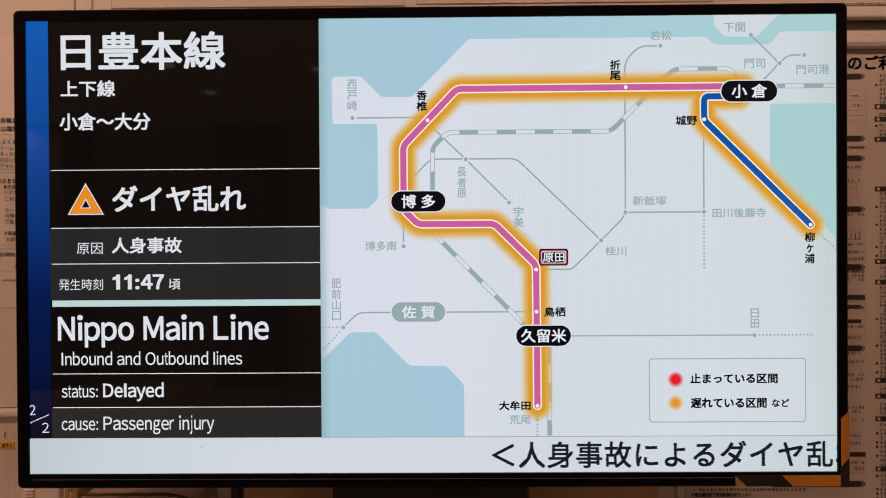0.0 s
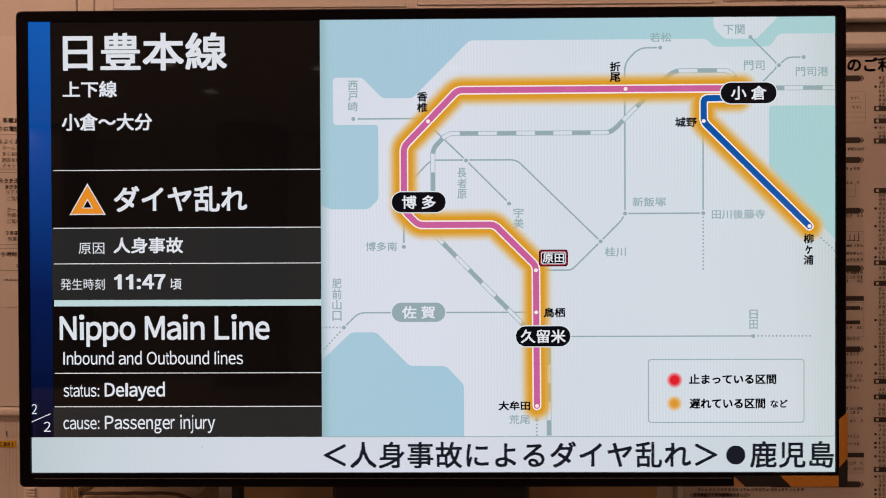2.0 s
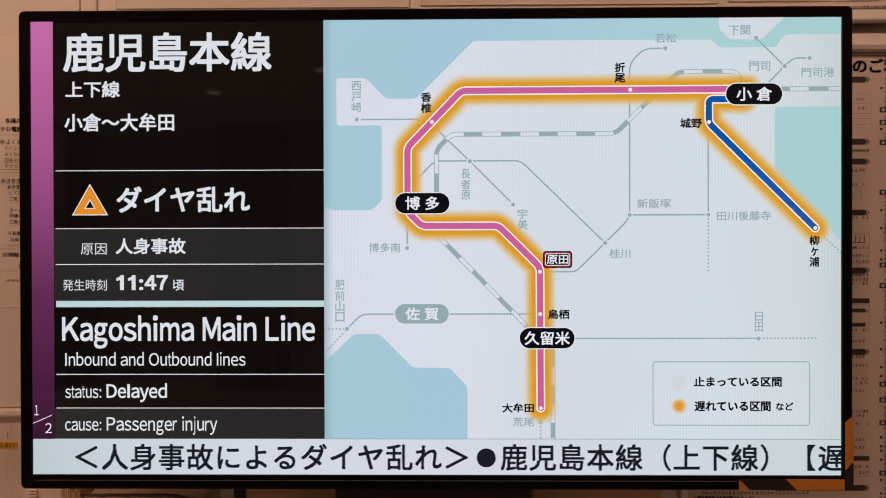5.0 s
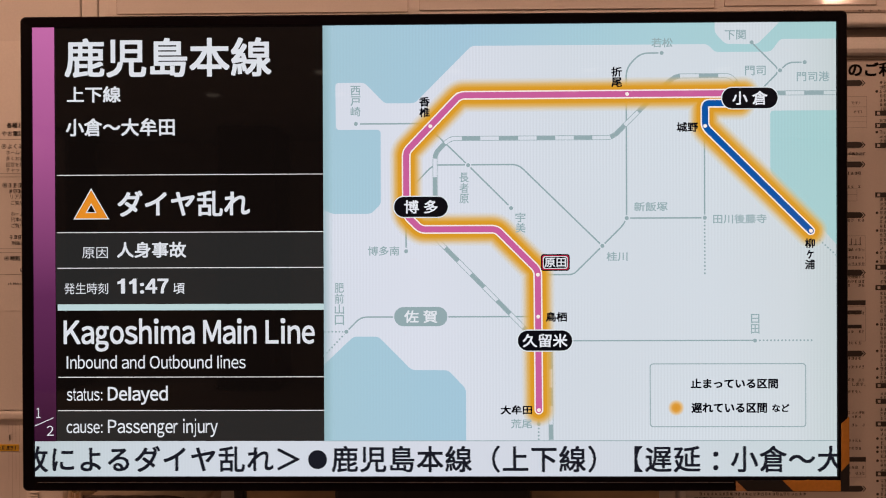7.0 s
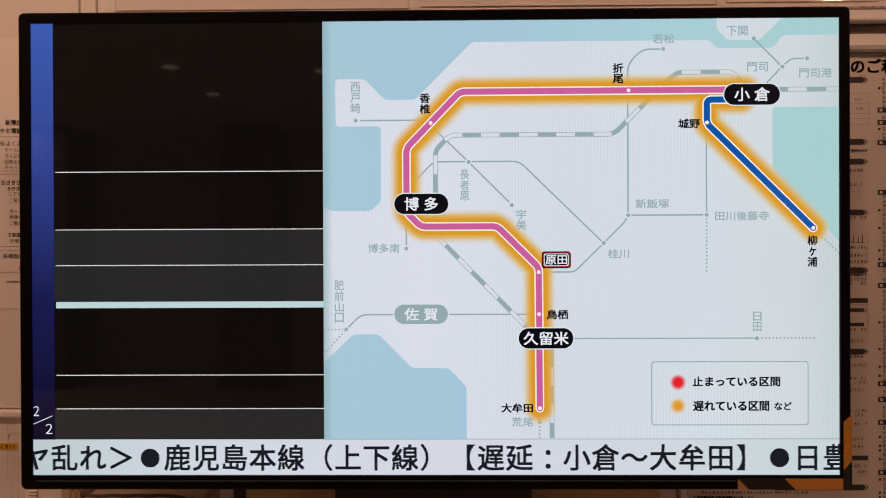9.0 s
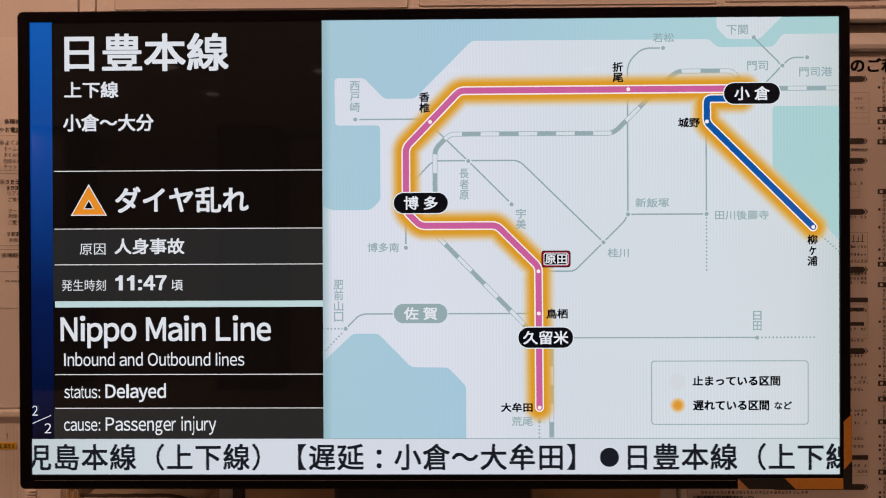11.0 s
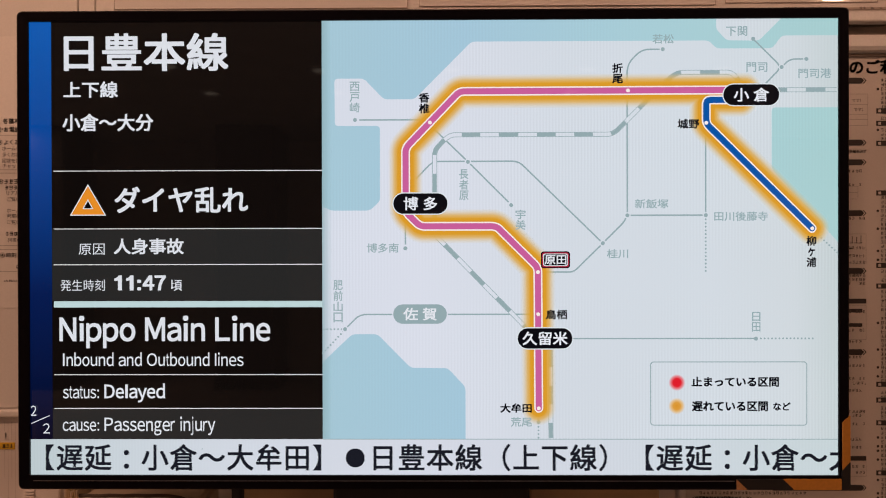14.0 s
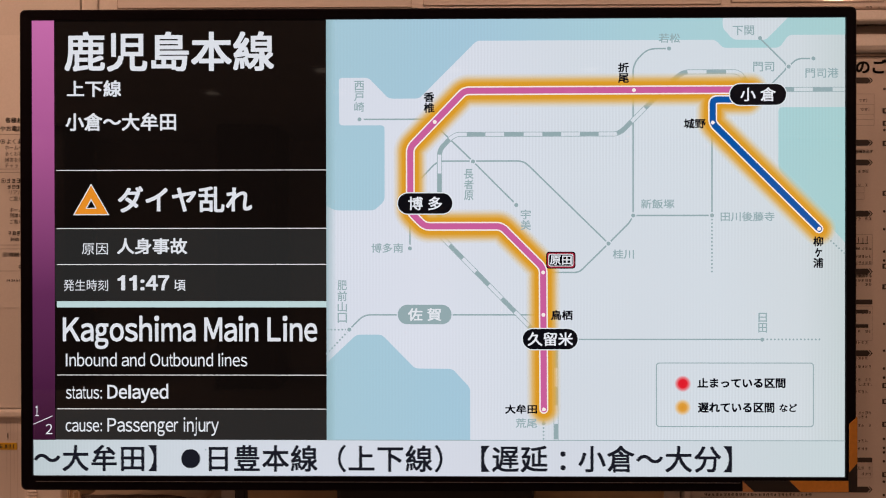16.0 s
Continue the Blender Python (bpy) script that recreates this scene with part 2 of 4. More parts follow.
M_PRINTSOFT = surface("soft_print", (0.125, 0.10, 0.09), 0.6, 0, 0.1, 200, 0, 0.4)
M_RULE = surface("grey_rule", (0.34, 0.30, 0.28), 0.6, 0, 0.05, 30, 0, 0.1)
M_SLOT = surface("slot_shade", (0.42, 0.36, 0.32), 0.7)
M_STRIP = surface("frame_strip_metal", (0.46, 0.38, 0.33), 0.5, 0.2)
M_YELLOW = surface("yellow_label", (0.78, 0.47, 0.03), 0.5)
M_FLOOR = surface("floor_tile", (0.42, 0.39, 0.36), 0.35, 0, 0.08, 20, 0.05, 0.12)
M_CEIL = surface("ceiling_board", (0.72, 0.70, 0.67), 0.8)
M_ROOM = surface("added_room_wall", (0.50, 0.44, 0.39), 0.6)
M_PILLAR = surface("dark_pillar_stone", (0.06, 0.05, 0.048), 0.4, 0, 0.1, 20, 0.05, 0.2)
M_CARD = surface("brown_board", (0.52, 0.37, 0.21), 0.7, 0, 0.05, 20, 0.05, 0.12)
M_CARDPALE = surface("pale_cardboard", (0.66, 0.53, 0.38), 0.7, 0, 0.05, 20, 0.05, 0.12)
M_BAG = surface("brownish_plastic", (0.56, 0.44, 0.32), 0.4, 0, 0.05, 30, 0.08, 0.25)
M_CABLE = surface("brown_cable", (0.10, 0.065, 0.045), 0.5)


def glowing(name, colour, strength):
    m, n, l, p = material(name)
    p.inputs["Base Color"].default_value = (0.8, 0.8, 0.8, 1)
    p.inputs["Emission Color"].default_value, p.inputs["Emission Strength"].default_value = (*colour, 1), strength
    return m


M_LENS = glowing("downlight_lens", (1.0, 0.80, 0.62), 0.9)


# ---- builders ----
def part(name, bm, mat, parent=None, label=""):
    """Links a bmesh as one mesh object under a thing or a part."""
    mesh = bpy.data.meshes.new(name)
    bm.to_mesh(mesh)
    bm.free()
    for k in mat if isinstance(mat, (list, tuple)) else (mat,):
        mesh.materials.append(k)
    ob = new(name, mesh)
    ob.parent = parent
    return tagged(ob, label)


def empty(name, place, label, category, **tags):
    ob = new(name)
    ob.empty_display_size = 0.1
    ob.location = place
    return tagged(ob, label, category, **tags)


def box(bm, x0, x1, y0, y1, z0, z1, bevel=0.0, index=0):
    made = bmesh.ops.create_cube(bm, size=1.0, matrix=Matrix.Translation(((x0 + x1) / 2, (y0 + y1) / 2, (z0 + z1) / 2)) @ Matrix.Diagonal((x1 - x0, y1 - y0, z1 - z0, 1)))
    faces = {f for v in made["verts"] for f in v.link_faces}
    for f in faces:
        f.material_index = index
    if bevel:
        edges = list({e for v in made["verts"] for e in v.link_edges})
        bmesh.ops.bevel(bm, geom=edges, offset=bevel, segments=2, affect="EDGES", profile=0.5)
    return bm


def block(name, mat, parent, x0, x1, y0, y1, z0, z1, bevel=0.002, label=""):
    return part(name, box(bmesh.new(), x0, x1, y0, y1, z0, z1, bevel), mat, parent, label)


def tube(bm, points, radius, sides=10):
    rings = []
    for i, p in enumerate(points):
        d = (Vector(points[min(i + 1, len(points) - 1)]) - Vector(points[max(i - 1, 0)])).normalized()
        a = d.orthogonal().normalized()
        b = d.cross(a)
        rings.append([bm.verts.new(Vector(p) + radius * (math.cos(2 * math.pi * j / sides) * a + math.sin(2 * math.pi * j / sides) * b)) for j in range(sides)])
    for r0, r1 in zip(rings, rings[1:]):
        for j in range(sides):
            bm.faces.new((r0[j], r0[(j + 1) % sides], r1[(j + 1) % sides], r1[j])).smooth = True
    bm.faces.new(rings[0]), bm.faces.new(rings[-1][::-1])
    return bm


# ---- lettering from the built-in font ----
glyphs = {}
RING = [(i, j) for i in (-0.92, 0, 0.92) for j in (-0.92, 0, 0.92) if i or j]


def outline(text):
    """Flat outline of one word in the built-in font, one unit high: points and faces."""
    if text not in glyphs:
        data = bpy.data.curves.new("lettering", "FONT")
        data.body, data.size, data.resolution_u = text, 1.0, 3
        data.fill_mode = "FRONT"
        ob = new("lettering", data)
        bpy.context.view_layer.update()
        mesh = bpy.data.meshes.new_from_object(ob.evaluated_get(bpy.context.evaluated_depsgraph_get()))
        co = np.empty(len(mesh.vertices) * 3)
        mesh.vertices.foreach_get("co", co)
        glyphs[text] = (co.reshape(-1, 3)[:, :2], [tuple(p.vertices) for p in mesh.polygons])
        bpy.data.objects.remove(ob)
        bpy.data.curves.remove(data)
        bpy.data.meshes.remove(mesh)
    return glyphs[text]


CAP = outline("Ｎ")[0][:, 1].max()
FOOT = outline("Ｎ")[0][:, 1].min()

# widths of a plain grotesque: advance and ink, in thousandths of the letter size
WIDTHS = {"N": (722, 580), "i": (222, 100), "p": (556, 475), "o": (556, 490), "M": (833, 690), "a": (556, 480), "n": (556, 430), "L": (556, 450), "e": (556, 485), "K": (667, 610), "g": (556, 470), "s": (500, 440), "h": (556, 430), "m": (833, 700), "I": (278, 105), "b": (556, 470), "u": (556, 430), "d": (556, 470), "O": (778, 690), "t": (278, 240), "l": (222, 92), "D": (722, 610), "y": (500, 490), "P": (667, 560), "r": (333, 270), "c": (500, 450), "j": (222, 150), ":": (278, 110), "1": (556, 270), "4": (556, 510), "7": (556, 480), "2": (556, 490), " ": (278, 0)}
BOLD_STEPS = {"N": 722, "i": 278, "p": 611, "o": 611, "M": 833, "a": 556, "n": 611, "L": 611, "e": 556, "K": 722, "g": 611, "s": 556, "h": 611, "m": 889, "D": 722, "l": 278, "y": 556, "d": 611, ":": 333}
HEAVY = {"i": 160, "l": 130, "I": 140, ":": 140, "1": 300}


def latin_outline(text, bold):
    pts, faces, x = [], [], 0.0
    for c in text:
        step, ink = WIDTHS[c]
        if bold > 0.015:
            ink, step = HEAVY.get(c, round(ink * BOLD_STEPS.get(c, step) / step)), BOLD_STEPS.get(c, step)
        if c != " ":
            co, fs = outline(chr(ord(c) + 0xFEE0))
            if c == "1":
                co, fs = np.array([(0.16, FOOT), (0.28, FOOT), (0.28, CAP), (0.19, CAP), (0.14, CAP - 0.08), (0.08, CAP - 0.13), (0.0, CAP - 0.16), (0.0, CAP - 0.24), (0.09, CAP - 0.21), (0.16, CAP - 0.17)]), [(0, 1, 2, 9), (9, 2, 3, 4), (9, 4, 5, 8), (8, 5, 6, 7)]
            elif c in "Il":
                co, fs = np.array([(0, FOOT), (1, FOOT), (1, CAP), (0, CAP)]), [(0, 1, 2, 3)]
            lo, hi = co[:, 0].min(), co[:, 0].max()
            k = len(pts)
            if c == ":":
                co = np.array([0, FOOT]) + (co - np.array([0, co[:, 1].min()])) * np.array([1, 0.80])
            shift = 45 if c == "j" else 0
            pts += [(x + (step - ink - 2 * shift) / 2000 + (a - lo) / (hi - lo) * ink / 1000, b) for a, b in co]
            faces += [tuple(i + k for i in f) for f in fs]
        x += step / 1000
    return np.array(pts), faces


heavy = {}


def glyph_mesh(text, bold, latin=False):
    """A word as points and faces; a bold one is the outline laid over itself, shifted all round."""
    if (text, bold, latin) not in heavy:
        co, faces = latin_outline(text, bold) if latin else outline(text)
        if bold:
            sets = [co] + [co + bold * np.array(d) for d in RING]
            faces = [tuple(i + n * len(co) for i in f) for n in range(9) for f in faces]
            co = np.concatenate(sets)
        heavy[text, bold, latin] = (co, faces)
    return heavy[text, bold, latin]


def word(bm, text, x0, z0, x1, z1, y, bold=0.0, latin=False, index=0, back=False):
    """Fits a word into x0..x1 and z0..z1 (latin: from base line to the capitals' height) in the plane y, facing -y, or +y if back."""
    co, faces = glyph_mesh(text, bold, latin)
    lo, hi = co.min(0), co.max(0)
    b0, b1 = (FOOT - bold, CAP + bold) if latin else (lo[1], hi[1])
    px = x0 + (co[:, 0] - lo[0]) / (hi[0] - lo[0]) * (x1 - x0)
    pz = z0 + (co[:, 1] - b0) / (b1 - b0) * (z1 - z0)
    verts = [bm.verts.new((-a if back else a, y, b)) for a, b in zip(px, pz)]
    for f in faces:
        try:
            bm.faces.new([verts[i] for i in f]).material_index = index
        except ValueError:
            pass
    return bm


def flat(bm, points, y, index=0):
    f = bm.faces.new([bm.verts.new((x, y, z)) for x, z in points])
    f.material_index = index
    if f.calc_area() > 0:
        f.normal_update()
        if f.normal.y > 0:
            f.normal_flip()
    return bm


def fillet(points, radius, steps=6):
    """Rounds the inner corners of a line."""
    out = [Vector(points[0])]
    for a, b, c in zip(points, points[1:], points[2:]):
        a, b, c = Vector(a), Vector(b), Vector(c)
        r = min(radius, (a - b).length * 0.45, (c - b).length * 0.45)
        p, q = b + (a - b).normalized() * r, b + (c - b).normalized() * r
        out += [(1 - s) ** 2 * p + 2 * s * (1 - s) * b + s * s * q for s in (i / steps for i in range(steps + 1))]
    return out + [Vector(points[-1])]


def ribbon(bm, points, width, y, index=0):
    pts = [Vector(p) for p in points]
    pairs = []
    for i, p in enumerate(pts):
        d0 = (p - pts[i - 1]).normalized() if i else (pts[1] - p).normalized()
        d1 = (pts[i + 1] - p).normalized() if i < len(pts) - 1 else d0
        n0, n1 = Vector((-d0.y, d0.x)), Vector((-d1.y, d1.x))
        side = (n0 + n1).normalized()
        side *= width / 2 / max(0.5, side.dot(n0))
        pairs.append([bm.verts.new((q.x, y, q.y)) for q in (p - side, p + side)])
    for (a, b), (c, d) in zip(pairs, pairs[1:]):
        f = bm.faces.new((a, c, d, b))
        f.material_index = index
        f.normal_update()
        if f.normal.y > 0:
            f.normal_flip()
    return bm


def disc(bm, x, z, r, y, index=0, sides=20):
    return flat(bm, [(x + r * math.cos(2 * math.pi * i / sides), z + r * math.sin(2 * math.pi * i / sides)) for i in range(sides)], y, index)


def rounded(x0, z0, x1, z1, r, steps=8):
    pts = []
    for cx, cz, a0 in ((x1 - r, z1 - r, 0), (x0 + r, z1 - r, 90), (x0 + r, z0 + r, 180), (x1 - r, z0 + r, 270)):
        pts += [(cx + r * math.cos(radians(a0 + 90 * i / steps)), cz + r * math.sin(radians(a0 + 90 * i / steps))) for i in range(steps + 1)]
    return pts


# ---- the information display: 1920 x 1080 picture elements, its base at the casing's lower edge ----
BASE_Z = 1.089
MID_Z = 1.45 - BASE_Z
STEP = 0.00025               # one layer of the picture above the next


def X(u):
    return (u - 960) * K


def Z(v):
    return MID_Z + (540 - v) * K


def XZ(points):
    return [(X(u), Z(v)) for u, v in points]


display = empty("information_display", (0, 0, BASE_Z), "large black flat-panel screen showing a delayed railway line map", "information screen")


def casing():
    bm = bmesh.new()
    x0, x1, z0, z1 = -0.6215, 0.6195, 0.0, 0.7165
    a0, a1, b0, b1 = X(0), X(1920), Z(1080), Z(0)
    out, inn = rounded(x0, z0, x1, z1, 0.008, 5), rounded(a0, b0, a1, b1, 0.0008, 5)
    rings = []
    for pts, y, grow in ((inn, 0.0025, 0), (inn, -0.0035, 0), (out, -0.0055, -0.0022), (out, -0.0035, 0), (out, 0.030, 0), (out, 0.034, -0.004)):
        cx, cz = (x0 + x1) / 2, (z0 + z1) / 2
        rings.append([bm.verts.new((x + grow * (1 if x > cx else -1), y, z + grow * (1 if z > cz else -1))) for x, z in pts])
    for r0, r1 in zip(rings, rings[1:]):
        for i in range(len(r0)):
            j = (i + 1) % len(r0)
            bm.faces.new((r0[i], r0[j], r1[j], r1[i]))
    bm.faces.new(rings[-1])
    bmesh.ops.recalc_face_normals(bm, faces=bm.faces)
    part("bezel", bm, M_BEZEL, display, "black plastic bezel with rounded corners")
    block("rear_housing", M_BEZEL, display, -0.58, 0.58, 0.034, 0.078, 0.03, 0.70, 0.012)
    bm = box(bmesh.new(), -0.598, 0.449, -0.0066, -0.0050, 0.0130, 0.0138, 0.0002)
    part("bezel_trim_line", bm, M_LIP, display, "thin smoky trim strip along the lower bezel")


def tape():
    """Hazard tape wrapped round one lower corner of the casing."""
    y = -0.0062
    for name, mat, pts in (
        ("tape_stripe", M_TAPE_O, [(0.537, 0.0005), (0.6070, 0.0005), (0.6070, 0.0165), (0.521, 0.0165)]),
        ("tape_stripe", M_TAPE_K, [(0.469, 0.0005), (0.5365, 0.0005), (0.5205, 0.0165), (0.452, 0.0165)]),
        ("tape_stripe", M_TAPE_D, [(0.452, 0.0005), (0.4685, 0.0005), (0.4520, 0.0160)]),
        ("tape_stripe", M_TAPE_O, [(0.6085, 0.030), (0.6190, 0.042), (0.6190, 0.1105), (0.6085, 0.1005)]),
        ("tape_stripe", M_TAPE_K, [(0.6075, 0.0005), (0.6190, 0.0020), (0.6190, 0.0415), (0.6075, 0.0285)]),
    ):
        bm = bmesh.new()
        f = bm.faces.new([bm.verts.new((x, y, z)) for x, z in pts])
        f.normal_update()
        if f.normal.y > 0:
            f.normal_flip()
        ext = bmesh.ops.extrude_face_region(bm, geom=[f])
        bmesh.ops.translate(bm, verts=[v for v in ext["geom"] if isinstance(v, bmesh.types.BMVert)], vec=(0, 0.0015, 0))
        bmesh.ops.recalc_face_normals(bm, faces=bm.faces)
        part(name, bm, mat, display, "orange and black hazard tape on the corner")
    for s, (a, b) in ((M_TAPE_O, (0.042, 0.1105)), (M_TAPE_K, (0.002, 0.0415))):
        block("tape_stripe", s, display, 0.6180, 0.6203, -0.0060, 0.028, a, b, 0.0003, "hazard tape folded round the edge")


def map_picture():
    panel = part("map_panel", flat(bmesh.new(), XZ([(699, 0), (1920, 0), (1920, 995), (699, 995)]), 0), M_MAP, display, "pale lit map of railway lines")

    def piece(name, bm, mat, label=""):
        return part(name, bm, mat, panel, label)

    def area(name, pts, mat, layer, label=""):
        inner = [u not in (699, 1920) and v not in (0, 995) for u, v in pts]
        pts = [q for i in range(len(pts)) for q in (fillet((pts[i - 1], pts[i], pts[(i + 1) % len(pts)]), 9, 4)[1:-1] if inner[i] else [Vector(pts[i])])]
        return piece(name, flat(bmesh.new(), XZ(pts), -STEP * layer), mat, label)

    def line(pts, width=3.6, radius=16, mat=M_GREY, layer=3, name="rail_line"):
        return piece(name, ribbon(bmesh.new(), fillet(XZ(pts), radius * K), width * K, -STEP * layer), mat)

    def dotted(a, b, gap=8.2, r=2.3):
        a, b = Vector(a), Vector(b)
        n = max(1, int((b - a).length / gap))
        bm = bmesh.new()
        for i in range(n + 1):
            p = a + (b - a) * i / n
            disc(bm, X(p.x), Z(p.y), r * K, -STEP * 3, sides=8)
        piece("dotted_rail_line", bm, M_GREY)

    def stop(u, v, r=5.6, mat=M_GREY, layer=4.5, ring=None):
        bm = disc(bmesh.new(), X(u), Z(v), r * K, -STEP * layer)
        if ring:
            disc(bm, X(u), Z(v), (r + 3) * K, -STEP * (layer - 0.5), 1)
        piece("station_dot", bm, (mat, ring or mat))

    def name_row(text, u0, v0, u1, v1, mat, bold=0.015, parent=None, layer=11):
        bm = bmesh.new()
        word(bm, text, X(u0), Z(v1), X(u1), Z(v0), -STEP * layer, bold)
        return part("station_name", bm, mat, parent or panel)

    def name_column(text, u0, v0, u1, v1, mat, bold=0.015):
        bm = bmesh.new()
        pitch = (v1 - v0 + 1.5) / len(text)
        for i, c in enumerate(text):
            word(bm, c, X(u0 + (4 if c == "ヶ" else 0)), Z(v0 + pitch * i + pitch - 2), X(u1 - (3 if c == "ヶ" else 0)), Z(v0 + pitch * i + (2 if c == "ヶ" else 0)), -STEP * 11, bold)
        return part("station_name", bm, mat, panel)

    # seas and the island
    area("sea", [(699, 0), (1920, 0), (1920, 40), (1788, 40), (1766, 70), (1634, 70), (1616, 51), (1055, 51), (919, 187), (847, 187), (799, 137.5), (729, 137.5), (730, 250), (837, 250), (837, 428), (813, 451), (720, 451), (699, 440)], M_SEA, 1, "pale blue sea of the map")
    area("sea", [(699, 812), (770, 745), (830, 745), (909, 825), (997, 826), (1039, 871), (1039, 995), (699, 995)], M_SEA, 1, "pale blue bay of the map")
    area("sea", [(1764, 210), (1920, 210), (1920, 528), (1764, 356)], M_SEA, 1, "pale blue sea of the map")
    area("island", [(1633, 0), (1633, 24), (1658, 51), (1734, 52), (1786, 0)], M_MAP, 2)

    # soft shadow beside the dark panel, painted into the map's picture
    mesh = bpy.data.meshes.new("panel_shadow")
    us = [699 + 25 * i / 6 for i in range(7)]
    mesh.from_pydata([(X(u), -STEP * 2.5, Z(v)) for v in (993, 0) for u in us], [], [(i, i + 1, i + 8, i + 7) for i in range(6)])
    mesh.attributes.new("reach", "FLOAT", "POINT").data.foreach_set("value", [i / 6 for i in range(7)] * 2)
    mesh.materials.append(M_SHADE)
    new("panel_shadow", mesh).parent = panel

    # plain grey lines
    line([(788, 236), (935, 236)])
    line([(950, 243), (1046, 336), (1142, 432)])
    line([(922, 377), (962, 335), (1166, 335), (1365, 530)])
    line([(1365, 530), (1296, 598), (1215, 598)], radius=11)
    line([(1365, 530), (1423, 472), (1423, 107), (1457, 71.5), (1500, 71.5)], radius=20)
    line([(1423, 464), (1608, 464)])
    line([(1608, 464), (1608, 240)])
    line([(1720, 48), (1787, 115), (1740, 163)])
    line([(1838, 96), (1807, 96), (1787, 115)])
    line([(1290, 756), (1722, 756)], 3)
    line([(753, 733), (788, 698), (1195, 698)], 3.4)
    line([(897, 470), (897, 532)])
    dotted((1608, 474), (1608, 596))
    dotted((1874, 513), (1918, 553))
    dotted((1738, 756), (1860, 756))
    dotted((702, 733), (745, 733))
    dotted((749, 738), (700, 790))
    dotted((1212, 940), (1212, 991))
    for u, v, ring in ((778, 236, 0), (1046, 336, 1), (1148, 439, 0), (1365, 530, 1), (1423, 464, 1), (1507, 71.5, 0), (1608, 464, 1), (1720, 48, 0), (1787, 115, 1), (1845, 96, 0), (1726, 756.5, 0), (753, 733, 1), (897, 541, 0), (1212, 954, 0)):
        stop(u, v, 4.7, ring=M_MAP if ring else None)

    # the striped fast line: grey edges, pale inside, grey dashes
    for first, pts in ((28, [(1918, 168.5), (1770, 168.5)]), (76, [(1700, 165), (1671, 126.5), (1541, 126.5), (1515, 147), (1397, 265), (1383, 272), (1008, 272), (994, 280), (967, 308), (967, 509), (1188, 735), (1225, 773)]), (179.6, [(1240.5, 775), (1241.5, 994)])):
        path = fillet(XZ(pts), 14 * K)
        piece("striped_rail_line", ribbon(bmesh.new(), path, 11.5 * K, -STEP * 3.2), M_GREY)
        piece("striped_rail_line_core", ribbon(bmesh.new(), path, 8.6 * K, -STEP * 3.5), M_MAP)
        run, dash, gap = -first * K, 46.5 * K, 42.1 * K
        bit = []
        for a, b in zip(path, path[1:]):
            steps = max(1, int((b - a).length / (2 * K)))
            for i in range(steps):
                p = a + (b - a) * i / steps
                if (run % (dash + gap)) < dash:
                    bit.append(p)
                elif len(bit) > 1:
                    piece("rail_dash", ribbon(bmesh.new(), bit, 8.4 * K, -STEP * 3.8), M_GREY)
                    bit = []
                run += (b - a).length / steps
        if len(bit) > 1:
            piece("rail_dash", ribbon(bmesh.new(), bit, 8.4 * K, -STEP * 3.8), M_GREY)

    # the two delayed lines and their glow
    pink = fillet(XZ([(1700, 168.5), (1026, 169.5), (898, 303), (898, 455), (932, 489), (1113, 489), (1211, 587), (1212.5, 921)]), 12 * K)
    blue = fillet(XZ([(1690, 192), (1609, 192), (1609, 248), (1858, 496)]), 11 * K)
    reach, cell = 42 * K, 4 * K
    segs = [(a, b) for path in (pink, blue) for a, b in zip(path, path[1:])]
    gx = np.arange(X(699), X(1920), cell)
    gz = np.arange(Z(995), Z(40), cell)
    px, pz = np.meshgrid(gx, gz)
    far = np.full(px.shape, 9.0)
    for a, b in segs:
        dx, dz = b.x - a.x, b.y - a.y
        s = np.clip(((px - a.x) * dx + (pz - a.y) * dz) / max(dx * dx + dz * dz, 1e-12), 0, 1)
        far = np.minimum(far, np.hypot(px - a.x - s * dx, pz - a.y - s * dz))
    cells = np.argwhere(np.minimum(np.minimum(far[:-1, :-1], far[1:, :-1]), np.minimum(far[:-1, 1:], far[1:, 1:])) < reach)
    used, verts, faces, values = {}, [], [], []
    for r, c in cells.tolist():
        ring = []
        for q in ((r, c), (r, c + 1), (r + 1, c + 1), (r + 1, c)):
            if q not in used:
                used[q] = len(verts)
                verts.append((px[q], -STEP * 5, pz[q]))
                values.append(min(1.0, far[q] / reach))
            ring.append(used[q])
        faces.append(ring)
    mesh = bpy.data.meshes.new("delay_glow")
    mesh.from_pydata(verts, [], faces)
    mesh.attributes.new("reach", "FLOAT", "POINT").data.foreach_set("value", values)
    mesh.materials.append(M_HALO)
    glow = tagged(new("delay_glow", mesh), "soft orange glow round the delayed lines")
    glow.parent = panel
    for name, path, mat, label in (("pink_line", pink, M_PINK, "pink line with white edges"), ("blue_line", blue, M_BLUE, "blue line with white edges")):
        end = path[-1]
        bm = ribbon(bmesh.new(), path, 21 * K, -STEP * 6)
        disc(bm, end.x, end.y, 10.5 * K, -STEP * 5.9)
        piece(name + "_edge", bm, M_EDGE)
        bm = ribbon(bmesh.new(), path, 14.6 * K, -STEP * 7)
        disc(bm, end.x, end.y, 7.3 * K, -STEP * 6.9)
        piece(name, bm, mat, label)
    for u, v in ((956, 243), (1424.5, 169), (1211, 598), (1211.5, 698), (1212.5, 921), (1609, 246), (1858, 496)):
        stop(u, v, 4.6, M_EDGE, 8)

